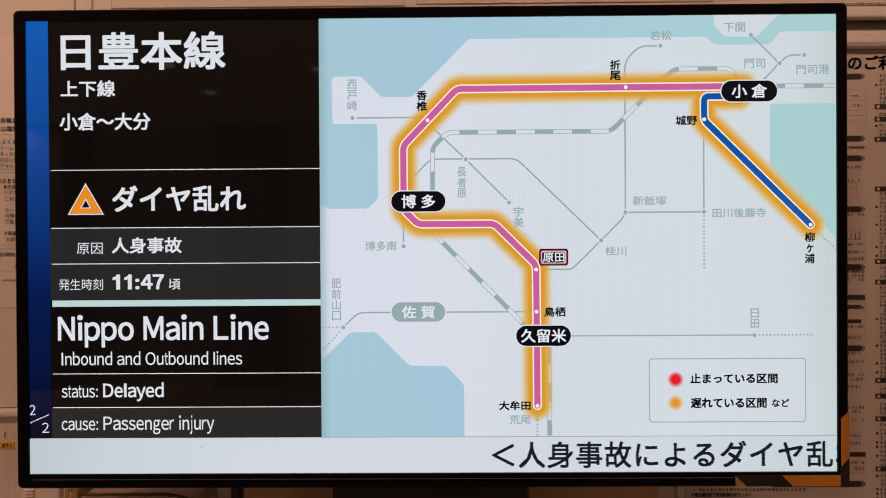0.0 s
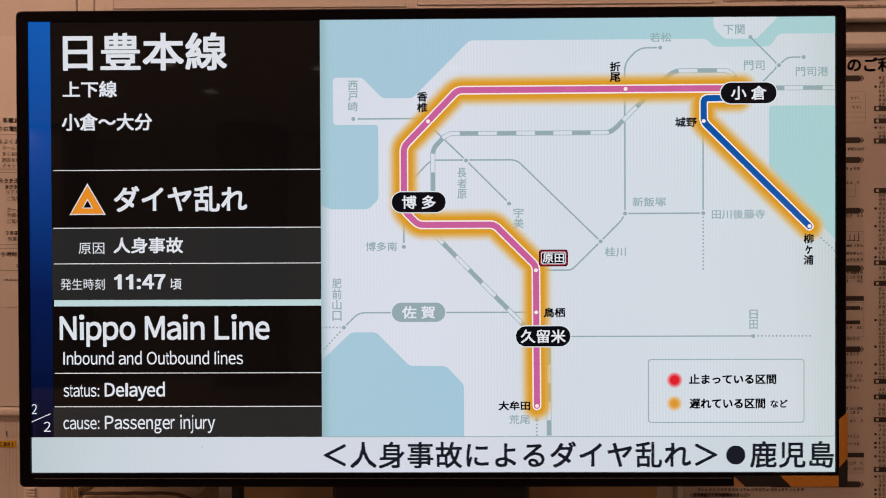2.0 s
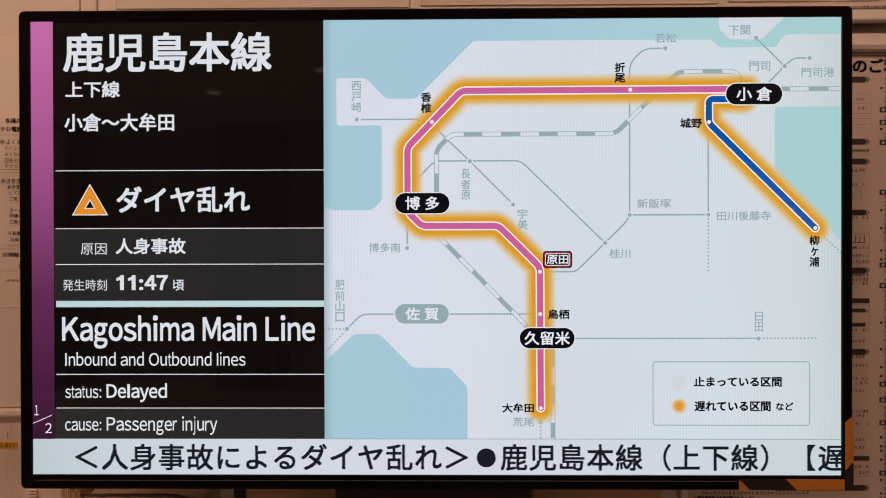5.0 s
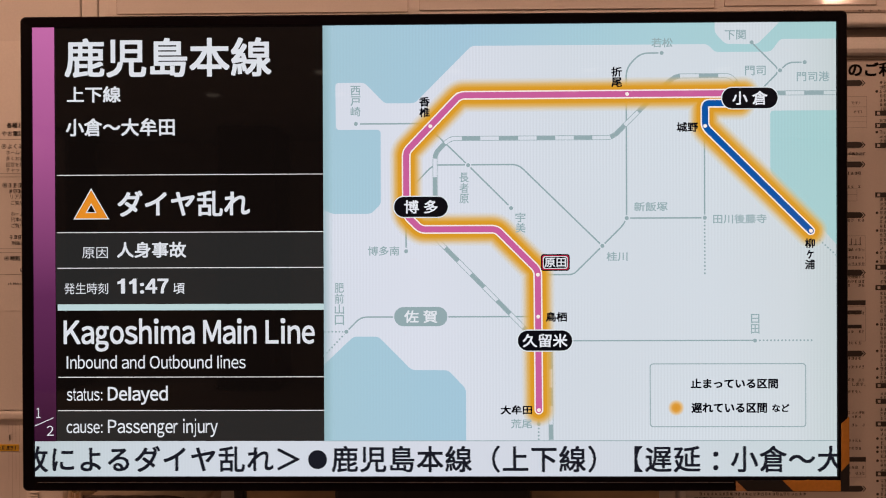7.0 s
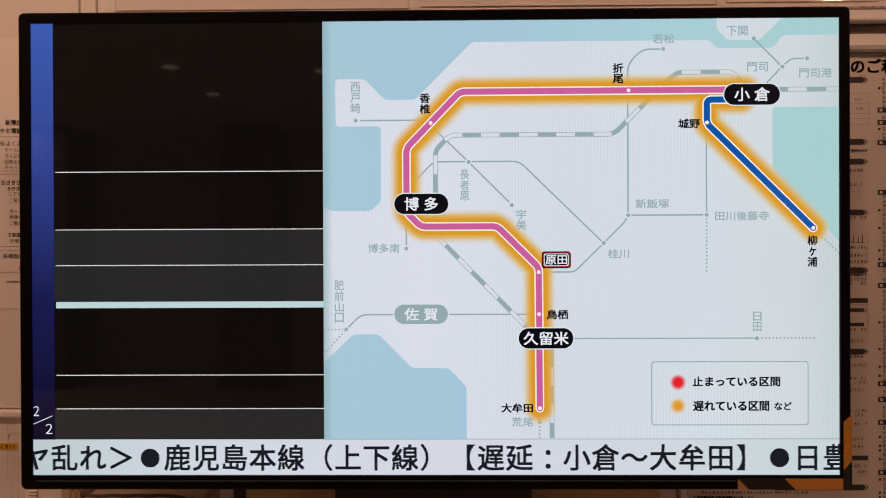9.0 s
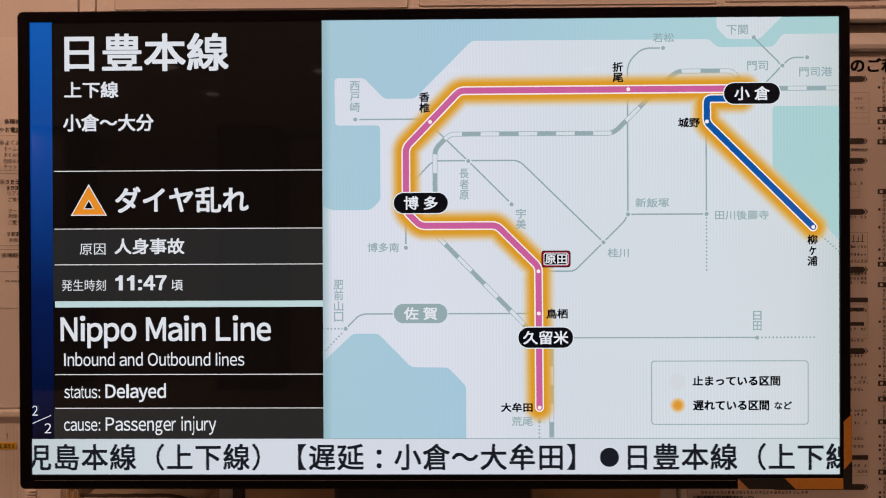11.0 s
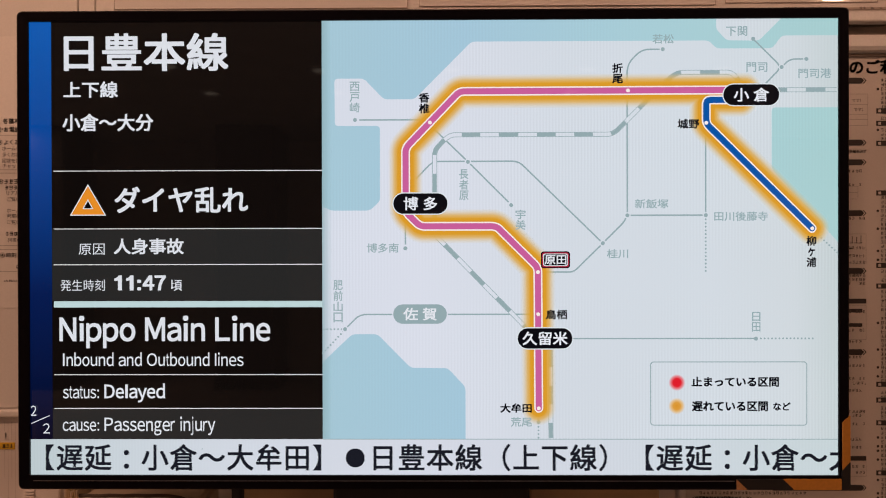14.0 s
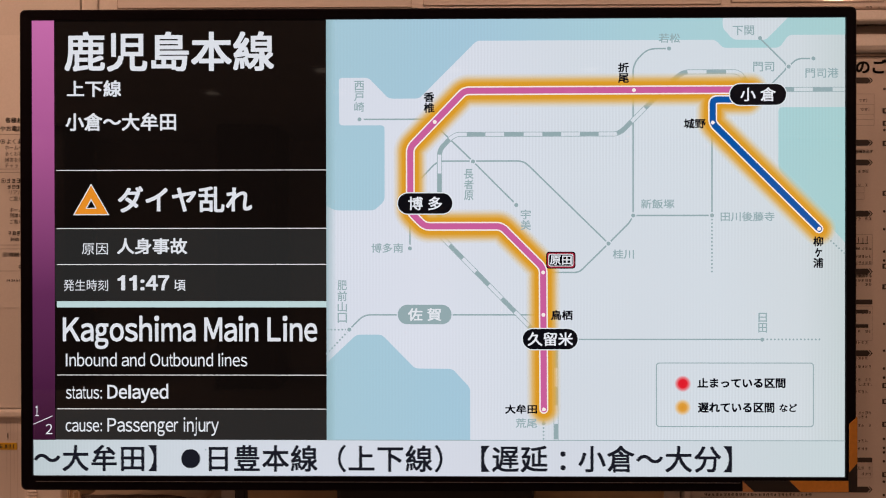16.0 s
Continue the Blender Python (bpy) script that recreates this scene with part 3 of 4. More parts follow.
    # name plates
    for text, u0, v0, u1, v1, mat, rim in (("博 多", 869, 411, 997, 459, M_INK, M_PALE), ("小 倉", 1649, 156, 1780, 205, M_INK, M_PALE), ("久留米", 1163, 731, 1292, 779, M_INK, M_PALE), ("佐 賀", 868, 674, 995, 720, M_GREY, M_MAP)):
        r = (v1 - v0) / 2
        plate = piece("name_plate", flat(bmesh.new(), rounded(X(u0), Z(v1), X(u1), Z(v0), r * K * 0.98), -STEP * 10), mat)
        part("plate_rim", flat(bmesh.new(), rounded(X(u0 - 2.5), Z(v1 + 2.5), X(u1 + 2.5), Z(v0 - 2.5), (r + 2) * K), -STEP * 9.5), rim, panel)
        pad = 24 if " " in text else 11
        name_row(text, u0 + pad, v0 + 8, u1 - pad, v1 - 8, M_WHITE, 0.02)
    for i, (grow, mat) in enumerate(((0, M_INK), (-2.6, M_RED), (-5.2, M_PALE), (-7, M_INK))):
        piece("station_box", flat(bmesh.new(), rounded(X(1218 - grow * 0), Z(589), X(1287), Z(549), 7 * K) if i == 0 else rounded(X(1218 - grow), Z(589 + grow), X(1287 + grow), Z(549 - grow), 5 * K), -STEP * (9 + 0.4 * i)), mat)
    name_row("原田", 1227, 558, 1278, 580, M_WHITE, 0.02)

    # names
    for text, *b in (("西戸崎", 766, 145.5, 789.5, 219), ("長者原", 1025, 354, 1047, 428), ("宇美", 1158, 450, 1182, 498), ("肥前山口", 726, 616, 748, 717), ("日田", 1715.5, 693, 1735.5, 740)):
        name_column(text, *b, M_GREY)
    for text, *b in (("香椎", 930, 173, 955, 222), ("折尾", 1387, 105, 1412, 153), ("柳ヶ浦", 1843.5, 514, 1867, 588)):
        name_column(text, *b, M_INK, 0.03)
    for text, *b in (("博多南", 806, 529, 881, 551), ("若松", 1482, 37, 1532, 59), ("下関", 1655, 19, 1705, 42), ("門司", 1703, 104, 1752, 127), ("門司港", 1825, 119, 1902, 142), ("新飯塚", 1440, 426, 1519, 448), ("田川後藤寺", 1627, 456, 1753, 478), ("桂川", 1374, 544, 1424, 566), ("荒尾", 1146, 942, 1196, 964)):
        name_row(text, *b, M_GREY)
    for text, *b in (("城野", 1541, 237, 1592, 260), ("鳥栖", 1229, 687, 1280, 710), ("大牟田", 1121, 909, 1196, 931)):
        name_row(text, *b, M_INK, 0.03)

    # key of the map
    piece("legend_frame", flat(bmesh.new(), rounded(X(1476.5), Z(962.5), X(1847), Z(810.5), 8 * K), -STEP * 3), M_GREY)
    legend = piece("legend_box", flat(bmesh.new(), rounded(X(1478.7), Z(960.3), X(1844.8), Z(812.7), 6.5 * K), -STEP * 3.5), M_MAP, "pale rounded key box with thin grey outline")
    name_row("止まっている区間", 1573, 846, 1779, 870, M_INK, 0.034)
    name_row("遅れている区間", 1574, 904, 1753, 928, M_INK, 0.034)
    name_row("など", 1765, 907, 1806, 926, M_INK, 0.03)
    amber = part("amber_dot", disc(bmesh.new(), 0, 0, 0.0125, 0, sides=28), M_AMBERDOT, panel, "soft amber dot in the key")
    amber.location = (X(1539), -STEP * 5, Z(916))
    dot = part("red_dot", disc(bmesh.new(), 0, 0, 0.0125, 0, sides=28), M_REDDOT, panel, "soft red blinking dot in the key")
    piece("picture_edge_line", flat(bmesh.new(), XZ([(699, 993.6), (1920, 993.6), (1920, 995.4), (699, 995.4)]), -STEP * 4), M_GREY)
    return dot


def info_panel():
    """Dark bands on which the lettering stands, with their rules."""
    for v0, v1, mat in ((0, 355, M_BLACK), (355, 493, M_BLACK), (493, 578, M_DARK), (578, 666, M_DARK), (680, 841, M_BLACK), (841, 921, M_BLACK), (921, 995, M_DARK)):
        part("text_band", flat(bmesh.new(), XZ([(53, v0), (699, v0), (699, v1), (53, v1)]), 0), mat, display)
    for v in (355, 493, 578.5, 841, 921.5):
        part("rule", flat(bmesh.new(), XZ([(57, v - 0.9), (699, v - 0.9), (699, v + 0.9), (57, v + 0.9)]), -STEP), M_THIN, display)
    part("rule", flat(bmesh.new(), XZ([(57, 665.5), (699, 665.5), (699, 680.5), (57, 680.5)]), -STEP * 0.5), M_TEAL, display, "thick pale rule")
    part("bar_ground", flat(bmesh.new(), XZ([(0, 0), (53, 0), (53, 995), (0, 995)]), 0.002), M_BLACK, display)


def leaf(name, front, back, extra=None, label="", deep=0.0008, inks=None):
    """A line of lettering with two faces, which turns over inside the casing: front and back are rows of
    text, left, upper, right, lower, boldness, latin."""
    tops = [r[2] for r in front + back]
    lows = [r[4] for r in front + back]
    mid = (min(tops) + max(lows)) / 2
    bm = bmesh.new()
    for side, rows in ((False, front), (True, back)):
        for text, u0, v0, u1, v1, bold, latin in rows:
            s = -1 if side else 1
            # the back is upside down in its own space, so that it reads upright once turned over
            y = deep if side else -deep
            co, faces = glyph_mesh(text, bold, latin)
            lo, hi = co.min(0), co.max(0)
            b0, b1 = (FOOT - bold, CAP + bold) if latin else (lo[1], hi[1])
            px = X(u0) + (co[:, 0] - lo[0]) / (hi[0] - lo[0]) * (X(u1) - X(u0))
            pz = (mid - v1) * K + (co[:, 1] - b0) / (b1 - b0) * (v1 - v0) * K
            verts = [bm.verts.new((a, y, s * b)) for a, b in zip(px, pz)]
            for f in faces:
                try:
                    bm.faces.new([verts[i] for i in f])
                except ValueError:
                    pass
        if extra:
            s, y = (-1, deep) if side else (1, -deep)
            for pts, index, lift in extra:
                bm.faces.new([bm.verts.new((X(u), y + (lift if side else -lift), s * (mid - v) * K)) for u, v in pts]).material_index = index
    ob = part(name, bm, inks or (M_LETTER, M_ORANGE, M_HOLE), display, label)
    half = (max(lows) - min(tops)) / 2 * K + 0.015
    return ob, Z(mid), half


def leaves():
    same = []
    same.append(leaf("line_name_lettering", [("日豊本線", 84, 28, 477, 118, 0.021, False)], [("鹿児島本線", 78, 27, 576, 121, 0.021, False)], label="big white line name in bold lettering"))
    r = [("上下線", 83, 142, 213, 181, 0.022, False)]
    same.append(leaf("direction_lettering", r, r))
    same.append(leaf("section_lettering", [("小倉～大分", 80, 219, 297, 261, 0.022, False)], [("小倉～大牟田", 80, 219, 343, 262, 0.022, False)]))
    r = [("ダイヤ乱れ", 204, 393, 523, 455, 0.022, False)]
    sign = [([(97, 461.5), (184, 461.5), (140.5, 386)], 0, 0.0), ([(101, 459), (180, 459), (140.5, 391)], 1, 0.00003), ([(127, 446), (154, 446), (140.5, 422)], 0, 0.00006), ([(130.5, 444), (150.5, 444), (140.5, 427)], 2, 0.00009)]
    same.append(leaf("status_lettering", r, r, sign, "white lettering beside an orange warning triangle"))
    r = [("原因", 118, 528, 180, 555, 0.0, False), ("人身事故", 202, 516, 369, 554, 0.022, False)]
    same.append(leaf("cause_lettering", r, r))
    r = [("発生時刻", 74, 614, 180, 641, 0.0, False), ("11:47", 203, 604, 326, 640, 0.030, True), ("頃", 338, 615, 365, 641, 0.01, False)]
    same.append(leaf("time_lettering", r, r))
    same.append(leaf("english_name_lettering", [("Nippo Main Line", 71, 704, 575, 761, 0.019, True)], [("Kagoshima Main Line", 72, 704, 677, 761, 0.019, True)], label="white condensed bold English line name"))
    r = [("Inbound and Outbound lines", 79, 790, 511, 820, 0.005, True)]
    same.append(leaf("english_direction_lettering", r, r))
    r = [("status:", 79, 867, 165, 897, 0.006, True), ("Delayed", 178, 864, 323, 897, 0.017, True)]
    same.append(leaf("english_status_lettering", r, r))
    r = [("cause:", 78, 945, 165, 975, 0.006, True), ("Passenger injury", 178, 943, 443, 975, 0.008, True)]
    same.append(leaf("english_cause_lettering", r, r))
    return same


def colour_bar():
    """Page bar whose colour goes from blue to pink as it comes forward in the panel, and its page number."""
    h, mid = 995 * K / 2, 497.5
    bar = part("page_bar", flat(bmesh.new(), [(-26.5 * K, -h), (26.5 * K, -h), (26.5 * K, h), (-26.5 * K, h)], 0), M_BAR, display, "numbered colour bar that goes from blue to pink")
    bm = word(bmesh.new(), "２", (31 - 26.5) * K, (mid - 981) * K, (47 - 26.5) * K, (mid - 957) * K, -0.0008, 0.0)
    flat(bm, [((u - 26.5) * K, (mid - v) * K) for u, v in ((2, 956.5), (47, 937), (47, 939), (2, 958.5))], -0.0008)
    part("page_count", bm, M_WHITE, bar, "thin white slash and page count")
    digit = leaf("page_digit", [("２", 3, 914, 16, 938, 0.0, False)], [("１", 6, 914, 16, 938, 0.0, False)], deep=0.0012, inks=(M_WHITE,))
    return bar, X(26.5), Z(mid), digit


TICKER = "＜人身事故によるダイヤ乱れ＞●鹿児島本線（上下線）【遅延：小倉～大牟田】●日豊本線（上下線）【遅延：小倉～大分】"
PITCH, SPEED, FIRST = 68.0, 200.3, 1097.5


def ticker():
    """Running text: each letter is a piece of its own."""
    panel = part("ticker_panel", flat(bmesh.new(), XZ([(0, 995), (1920, 995), (1920, 1080), (0, 1080)]), 0), M_TICKBG, display, "pale strip for running text")
    part("dust_speck", disc(bmesh.new(), X(411), Z(1018), 1.6 * K, -STEP * 2, sides=8), M_GREY, panel, "tiny speck on the screen")
    shared, letters = {}, []
    for i, c in enumerate(TICKER):
        if c not in shared:
            co, faces = glyph_mesh(c, 0.004 if c in "【】" else 0.014 if c in "（）" else 0.018)
            if c == "●":
                mid = (co.min(0) + co.max(0)) / 2
                co = mid + (co - mid) * 0.68 / (co[:, 0].max() - co[:, 0].min()) + np.array([0.08, 0])
            if c == "：":
                co = co + np.array([0.5 - (co[:, 0].min() + co[:, 0].max()) / 2, 0.31 - (co[:, 1].min() + co[:, 1].max()) / 2])
            mesh = bpy.data.meshes.new("ticker_letter")
            size = PITCH * 0.97 * K
            mesh.from_pydata([(a * size, 0, (b - 0.36) * size) for a, b in co], [], faces)
            mesh.materials.append(M_TICKER)
            shared[c] = mesh
        ob = new("ticker_letter", shared[c])
        ob.parent = panel
        letters.append((ob, FIRST + PITCH * i))
    return letters


casing()
tape()
RED_DOT = map_picture()
info_panel()
LEAVES = leaves()
BAR = colour_bar()
LETTERS = ticker()


# ---- the stand ----
def display_stand():
    stand = empty("display_stand", (0, 0.12, 0), "black steel floor stand carrying the screen", "display stand")
    bm = box(bmesh.new(), -0.163, 0.155, -0.042, 0.02, 0.25, 1.55, 0.006)
    part("column", bm, M_STEELBLACK, stand, "wide black column")
    block("mounting_plate", M_STEELBLACK, stand, -0.25, 0.25, -0.044, -0.030, 1.22, 1.68, 0.003)
    block("base_plate", M_STEELBLACK, stand, -0.42, 0.42, -0.42, 0.05, 0.03, 0.06, 0.006)
    block("lower_post", M_STEELBLACK, stand, -0.10, 0.10, -0.03, 0.02, 0.06, 0.26, 0.004)
    block("side_post", M_STEELBLACK, stand, -0.319, -0.303, -0.07, -0.05, 0.06, 1.125, 0.003, "slim black upright post")
    for fx in (-0.36, 0.36):
        for fy in (-0.36, 0.0):
            bm = tube(bmesh.new(), [(fx, fy, 0.0), (fx, fy, 0.012), (fx, fy, 0.032)], 0.022, 14)
            part("foot", bm, M_STEELBLACK, stand)


# ---- the room ----
WALL_Y = 0.2


def room():
    tagged(block("floor", M_FLOOR, None, -5, 5, -7, 0.6, -0.1, 0, 0), "pale polished concourse floor", "floor", kind="structure")
    tagged(block("ceiling", M_CEIL, None, -5, 5, -7, 0.6, CEILING, CEILING + 0.1, 0), "plain pale ceiling board", "ceiling", kind="structure")
    tagged(block("wall_north", M_WALL, None, -5, 5, WALL_Y + 0.012, 0.45, 0, CEILING, 0), "cream painted panel wall behind the screen", "wall", kind="structure")
    # Walls out of view, added to close the room for bounce and reflections.
    tagged(block("wall_south", M_ROOM, None, -5, 5, -7.1, -7.0, 0, CEILING, 0), "plain wall added out of view to close the room", "wall", kind="structure")
    tagged(block("wall_east", M_ROOM, None, 5, 5.1, -7.1, 0.45, 0, CEILING, 0), "plain wall added out of view to close the room", "wall", kind="structure")
    tagged(block("wall_west", M_ROOM, None, -5.1, -5, -7.1, 0.45, 0, CEILING, 0), "plain wall added out of view to close the room", "wall", kind="structure")
    # facing panels of the wall, with open joints between them
    cover = tagged(block("wall_panel", M_WALL, None, -2.2, -0.642, WALL_Y, WALL_Y + 0.0115, 1.163, 2.69, 0.0015), "cream painted steel wall panel with a dull sheen", "wall panel", kind="structure")
    tagged(block("wall_panel", M_WALL, None, -0.6395, -0.611, WALL_Y + 0.001, WALL_Y + 0.0115, 0.4, 2.69, 0.0015), "narrow cream joint strip between wall panels", "wall panel", kind="structure")
    tagged(block("wall_panel", M_WALL, None, -0.6085, 0.43, WALL_Y + 0.002, WALL_Y + 0.0115, 0.4, 2.69, 0.0015), "cream painted wall panel behind the stand", "wall panel", kind="structure")
    tagged(block("wall_panel", M_WALLLOW, None, -2.2, -0.665, WALL_Y, WALL_Y + 0.0115, 0.4, 1.146, 0.0015), "scuffed cream lower wall panel", "wall panel", kind="structure")
    bm = box(bmesh.new(), -2.2, -0.642, WALL_Y - 0.010, WALL_Y + 0.011, 1.1475, 1.1615, 0.004)
    tagged(part("trim", bm, M_WALL), "rounded cream dado rail along the wall", "trim", kind="structure")


def pillars():
    """Dark square pillars at the back of the concourse, one seen mirrored in the dark part of the screen."""
    w = 0.30
    # Only -2.05 follows a mirrored upright; the pillars at 0.9 and -4.2 are added.
    for x in (-2.05, 0.9, -4.2):
        post = empty("concourse_pillar", (x, -6.2, 0), "dark square pillar standing in the concourse", "pillar", group="concourse pillars")
        block("shaft", M_PILLAR, post, -w, w, -w, w, 0.12, CEILING, 0.012)
        block("plinth", M_STEELBLACK, post, -w - 0.012, w + 0.012, -w - 0.012, w + 0.012, 0.0, 0.118, 0.006)


def downlights():
    first = empty("downlight", (-1.90, -3.66, CEILING), "round recessed warm ceiling downlight", "ceiling light", group="concourse downlights")
    bm = bmesh.new()
    ring = [[bm.verts.new((r * math.cos(2 * math.pi * i / 24), r * math.sin(2 * math.pi * i / 24), z)) for i in range(24)] for r, z in ((0.05, -0.002), (0.085, -0.008), (0.095, -0.004), (0.095, 0.0))]
    for a, b in zip(ring, ring[1:]):
        for i in range(24):
            bm.faces.new((a[i], a[(i + 1) % 24], b[(i + 1) % 24], b[i]))
    part("rim", bm, M_ALU, first)
    bm = bmesh.new()
    bmesh.ops.create_circle(bm, cap_ends=True, segments=24, radius=0.05, matrix=Matrix.Translation((0, 0, -0.003)))
    part("lens", bm, M_LENS, first)
    # Mirrored ones sit to suit the screen's reflections; the -0.80 row is added.
    for x in (-2.93, -1.90, -0.88, 0.06, 1.01, 1.95):
        for y in (-0.80, -1.95, -3.66, -4.5):
            if (x, y) not in ((-1.90, -3.66), (-2.93, -4.5)):
                copy_thing(first, pose(x, y - (0.14 if x > -1 and y == -3.66 else 0), CEILING))
    # Two fixtures added over the extra lamps at the back.
    for x in (-4.6, 4.6):
        copy_thing(first, pose(x, -5.5, CEILING))


# ---- notices on the wall ----
def bars(bm, x0, x1, z, h, y, rng, fill=0.75, cell=None):
    """A line of writing too small to read: short dark bars of about one character each."""
    cell = cell or h
    x = x0
    while x < x1 - cell * 0.4:
        if rng.random() < fill + 0.2:
            w, t = cell * rng.uniform(0.68, 0.96), 0.14 * h
            for k in range(rng.choice((2, 3, 3))):
                zz, a, b = z + h * (0.04 + 0.36 * k + rng.uniform(-0.05, 0.08)), x + w * rng.uniform(0, 0.3), min(x1, x + w * rng.uniform(0.7, 1))
                if b > a:
                    flat(bm, [(a, zz), (b, zz), (b, zz + t), (a, zz + t)], y)
            for k in range(rng.choice((1, 2, 3))):
                a, b = x + w * rng.uniform(0.05, 0.85), z + h * rng.uniform(0, 0.35)
                if a < x1 - t:
                    flat(bm, [(a, b), (a + t, b), (a + t, z + h * rng.uniform(0.75, 1)), (a, z + h * rng.uniform(0.75, 1))], y - 0.0001)
        x += cell
    return bm


def fine_print(name, bm, mat, parent):
    return tagged(part(name, bm, mat, parent), kind="stuff")


def left_notice():
    """Paper notice on the cream panel: only its inner margin shows beside the screen."""
    y = WALL_Y - 0.0012
    sheet = block("wall_notice", M_PAPER, None, -1.18, -0.685, y, WALL_Y - 0.0002, 1.342, 1.83, 0.0003)
    sheet.location.z = 0.0012
    tagged(sheet, "cream paper notice with dark printed paragraphs on the wall", "notice")
    yy = y - 0.0006
    # a line: its start and middle height from the margin's upper corner in near millimetres, fitted to the camera's
    # view; letter size, words
    left, top = -0.7755, 1.689

    def at(mx, my):
        return left + mx * 0.001, top - 0.003 - my * 0.001003
    for mx, my, size, text, bold in ((0, 8, 9.8, "各種お客", 0.008), (-9, 23, 9.8, "やお電話", 0.008), (2, 46, 9.2, "よくある", 0.01), (-1, 57, 7.8, "ホームペー", 0.0), (-1, 68, 7.8, "多くお客", 0.0), (-1, 79, 7.8, "回答を掲", 0.0), (-1, 89, 7.8, "チャット", 0.0), (6, 137, 7.8, "リアル", 0.0), (7, 148, 7.8, "ご覧い", 0.0), (7, 168, 7.8, "ホームペ", 0.0), (7, 178, 7.8, "列車の", 0.0), (7, 189, 7.8, "ご覧い", 0.0), (8, 221, 7.8, "列車の", 0.0), (5, 248, 8.8, "時刻", 0.01)):
        x, z = at(mx, my)
        h = size * 0.001
        part("printed_line", word(bmesh.new(), text, x, z - h / 2, x + h * 1.02 * len(text), z + h / 2, yy, bold), M_PRINT, sheet)
    rng = random.Random(4)
    for mx, my, size, n in ((2, 116, 9.0, 8), (3, 127, 7.8, 8), (4, 210, 7.8, 8), (23, 270, 7.8, 6), (0, 294, 4.5, 14)):
        x, z = at(mx, my)
        h = size * 0.001
        fine_print("printed_line", bars(bmesh.new(), x, x + h * n, z - h / 2, h, yy, rng, 0.75, h), M_PRINT, sheet)
    for mx, my in ((-5, 46), (-4, 116), (-1.5, 248)):
        cx, cz = at(mx, my)
        bm = bmesh.new()
        disc(bm, cx, cz, 0.0044, yy), disc(bm, cx, cz, 0.0034, yy - 0.0001, 1), disc(bm, cx, cz, 0.0020, yy - 0.0002)
        part("bullet", bm, (M_PRINT, M_PAPER), sheet)
    for z0, z1 in ((1.5905, 1.6525), (1.4545, 1.5845), (1.408, 1.4475)):
        bm = bmesh.new()
        for a in (z0, z1):
            flat(bm, [(-1.15, a - 0.0004), (-0.69, a - 0.0004), (-0.69, a + 0.0004), (-1.15, a + 0.0004)], yy)
        flat(bm, [(-0.7935, z0), (-0.7928, z0), (-0.7928, z1), (-0.7935, z1)], yy)
        part("rule_box", bm, M_RULE, sheet)


def panel_slots():
    """Rows of small slots in the lower wall panel."""
    bm, y = bmesh.new(), WALL_Y - 0.0006
    for i, x in enumerate((-0.776, -0.7695, -0.763, -0.7565, -0.750)):
        for j in range(34 if i % 2 else 24):
            z = 1.135 - 0.0042 * j
            if not (1.086 < z < 1.104 and x < -0.755) and not (1.105 < z < 1.121 and x < -0.770):
                flat(bm, [(x, z), (x + 0.0008, z), (x + 0.0008, z + 0.0022), (x, z + 0.0022)], y)
    tagged(part("panel_slots", bm, M_SLOT), "rows of small slots in the lower wall panel", "slots", kind="stuff")


def left_label():
    y = WALL_Y - 0.0012
    ob = block("warning_label", M_YELLOW, None, -0.88, -0.7570, y, WALL_Y - 0.0002, 1.0885, 1.1010, 0.0003)
    tagged(ob, "small yellow warning label stuck on the lower wall panel", "label")
    fine_print("printed_line", bars(bmesh.new(), -0.87, -0.762, 1.0915, 0.007, y - 0.0006, random.Random(2), 0.8, 0.0075), M_PRINT, ob)
    ob = block("wall_scuff_plate", M_WALL, None, -0.775, -0.7725, y, WALL_Y - 0.0002, 1.108, 1.119, 0.0003)
    tagged(part("scratch", flat(bmesh.new(), [(-0.7742, 1.109), (-0.773, 1.109), (-0.773, 1.1185), (-0.7742, 1.1185)], y - 0.0006), M_PRINT, ob), "dark scratch")
    tagged(ob, "tiny scratched patch on the lower wall panel", "patch")


def poster_frame(x0, x1, z0, z1, n):
    """A framed sheet of the upper row: aluminium edge, paper behind a clear cover."""
    f = empty("poster_frame", (x0, WALL_Y - 0.0022, z0), "framed pale poster sheet in a thin aluminium frame", "poster frame", group="upper notices")
    w, h = x1 - x0, z1 - z0
    block("sheet", M_COVERED, f, 0.0, w, 0.0, 0.0014, 0.0, h, 0.0003)
    t = 0.0008
    for a in ((-t, w + t, -t, 0), (-t, w + t, h, h + t), (-t, 0, 0, h), (w, w + t, 0, h)):
        block("frame_strip", M_STRIP, f, a[0], a[1], -0.0005, 0.0014, a[2], a[3], 0.0003)
    if n == 2:
        fine_print("printed_line", bars(bmesh.new(), 0.02, w - 0.02, 0.045, 0.008, -0.0006, random.Random(8)), M_PRINTSOFT, f)
    return f


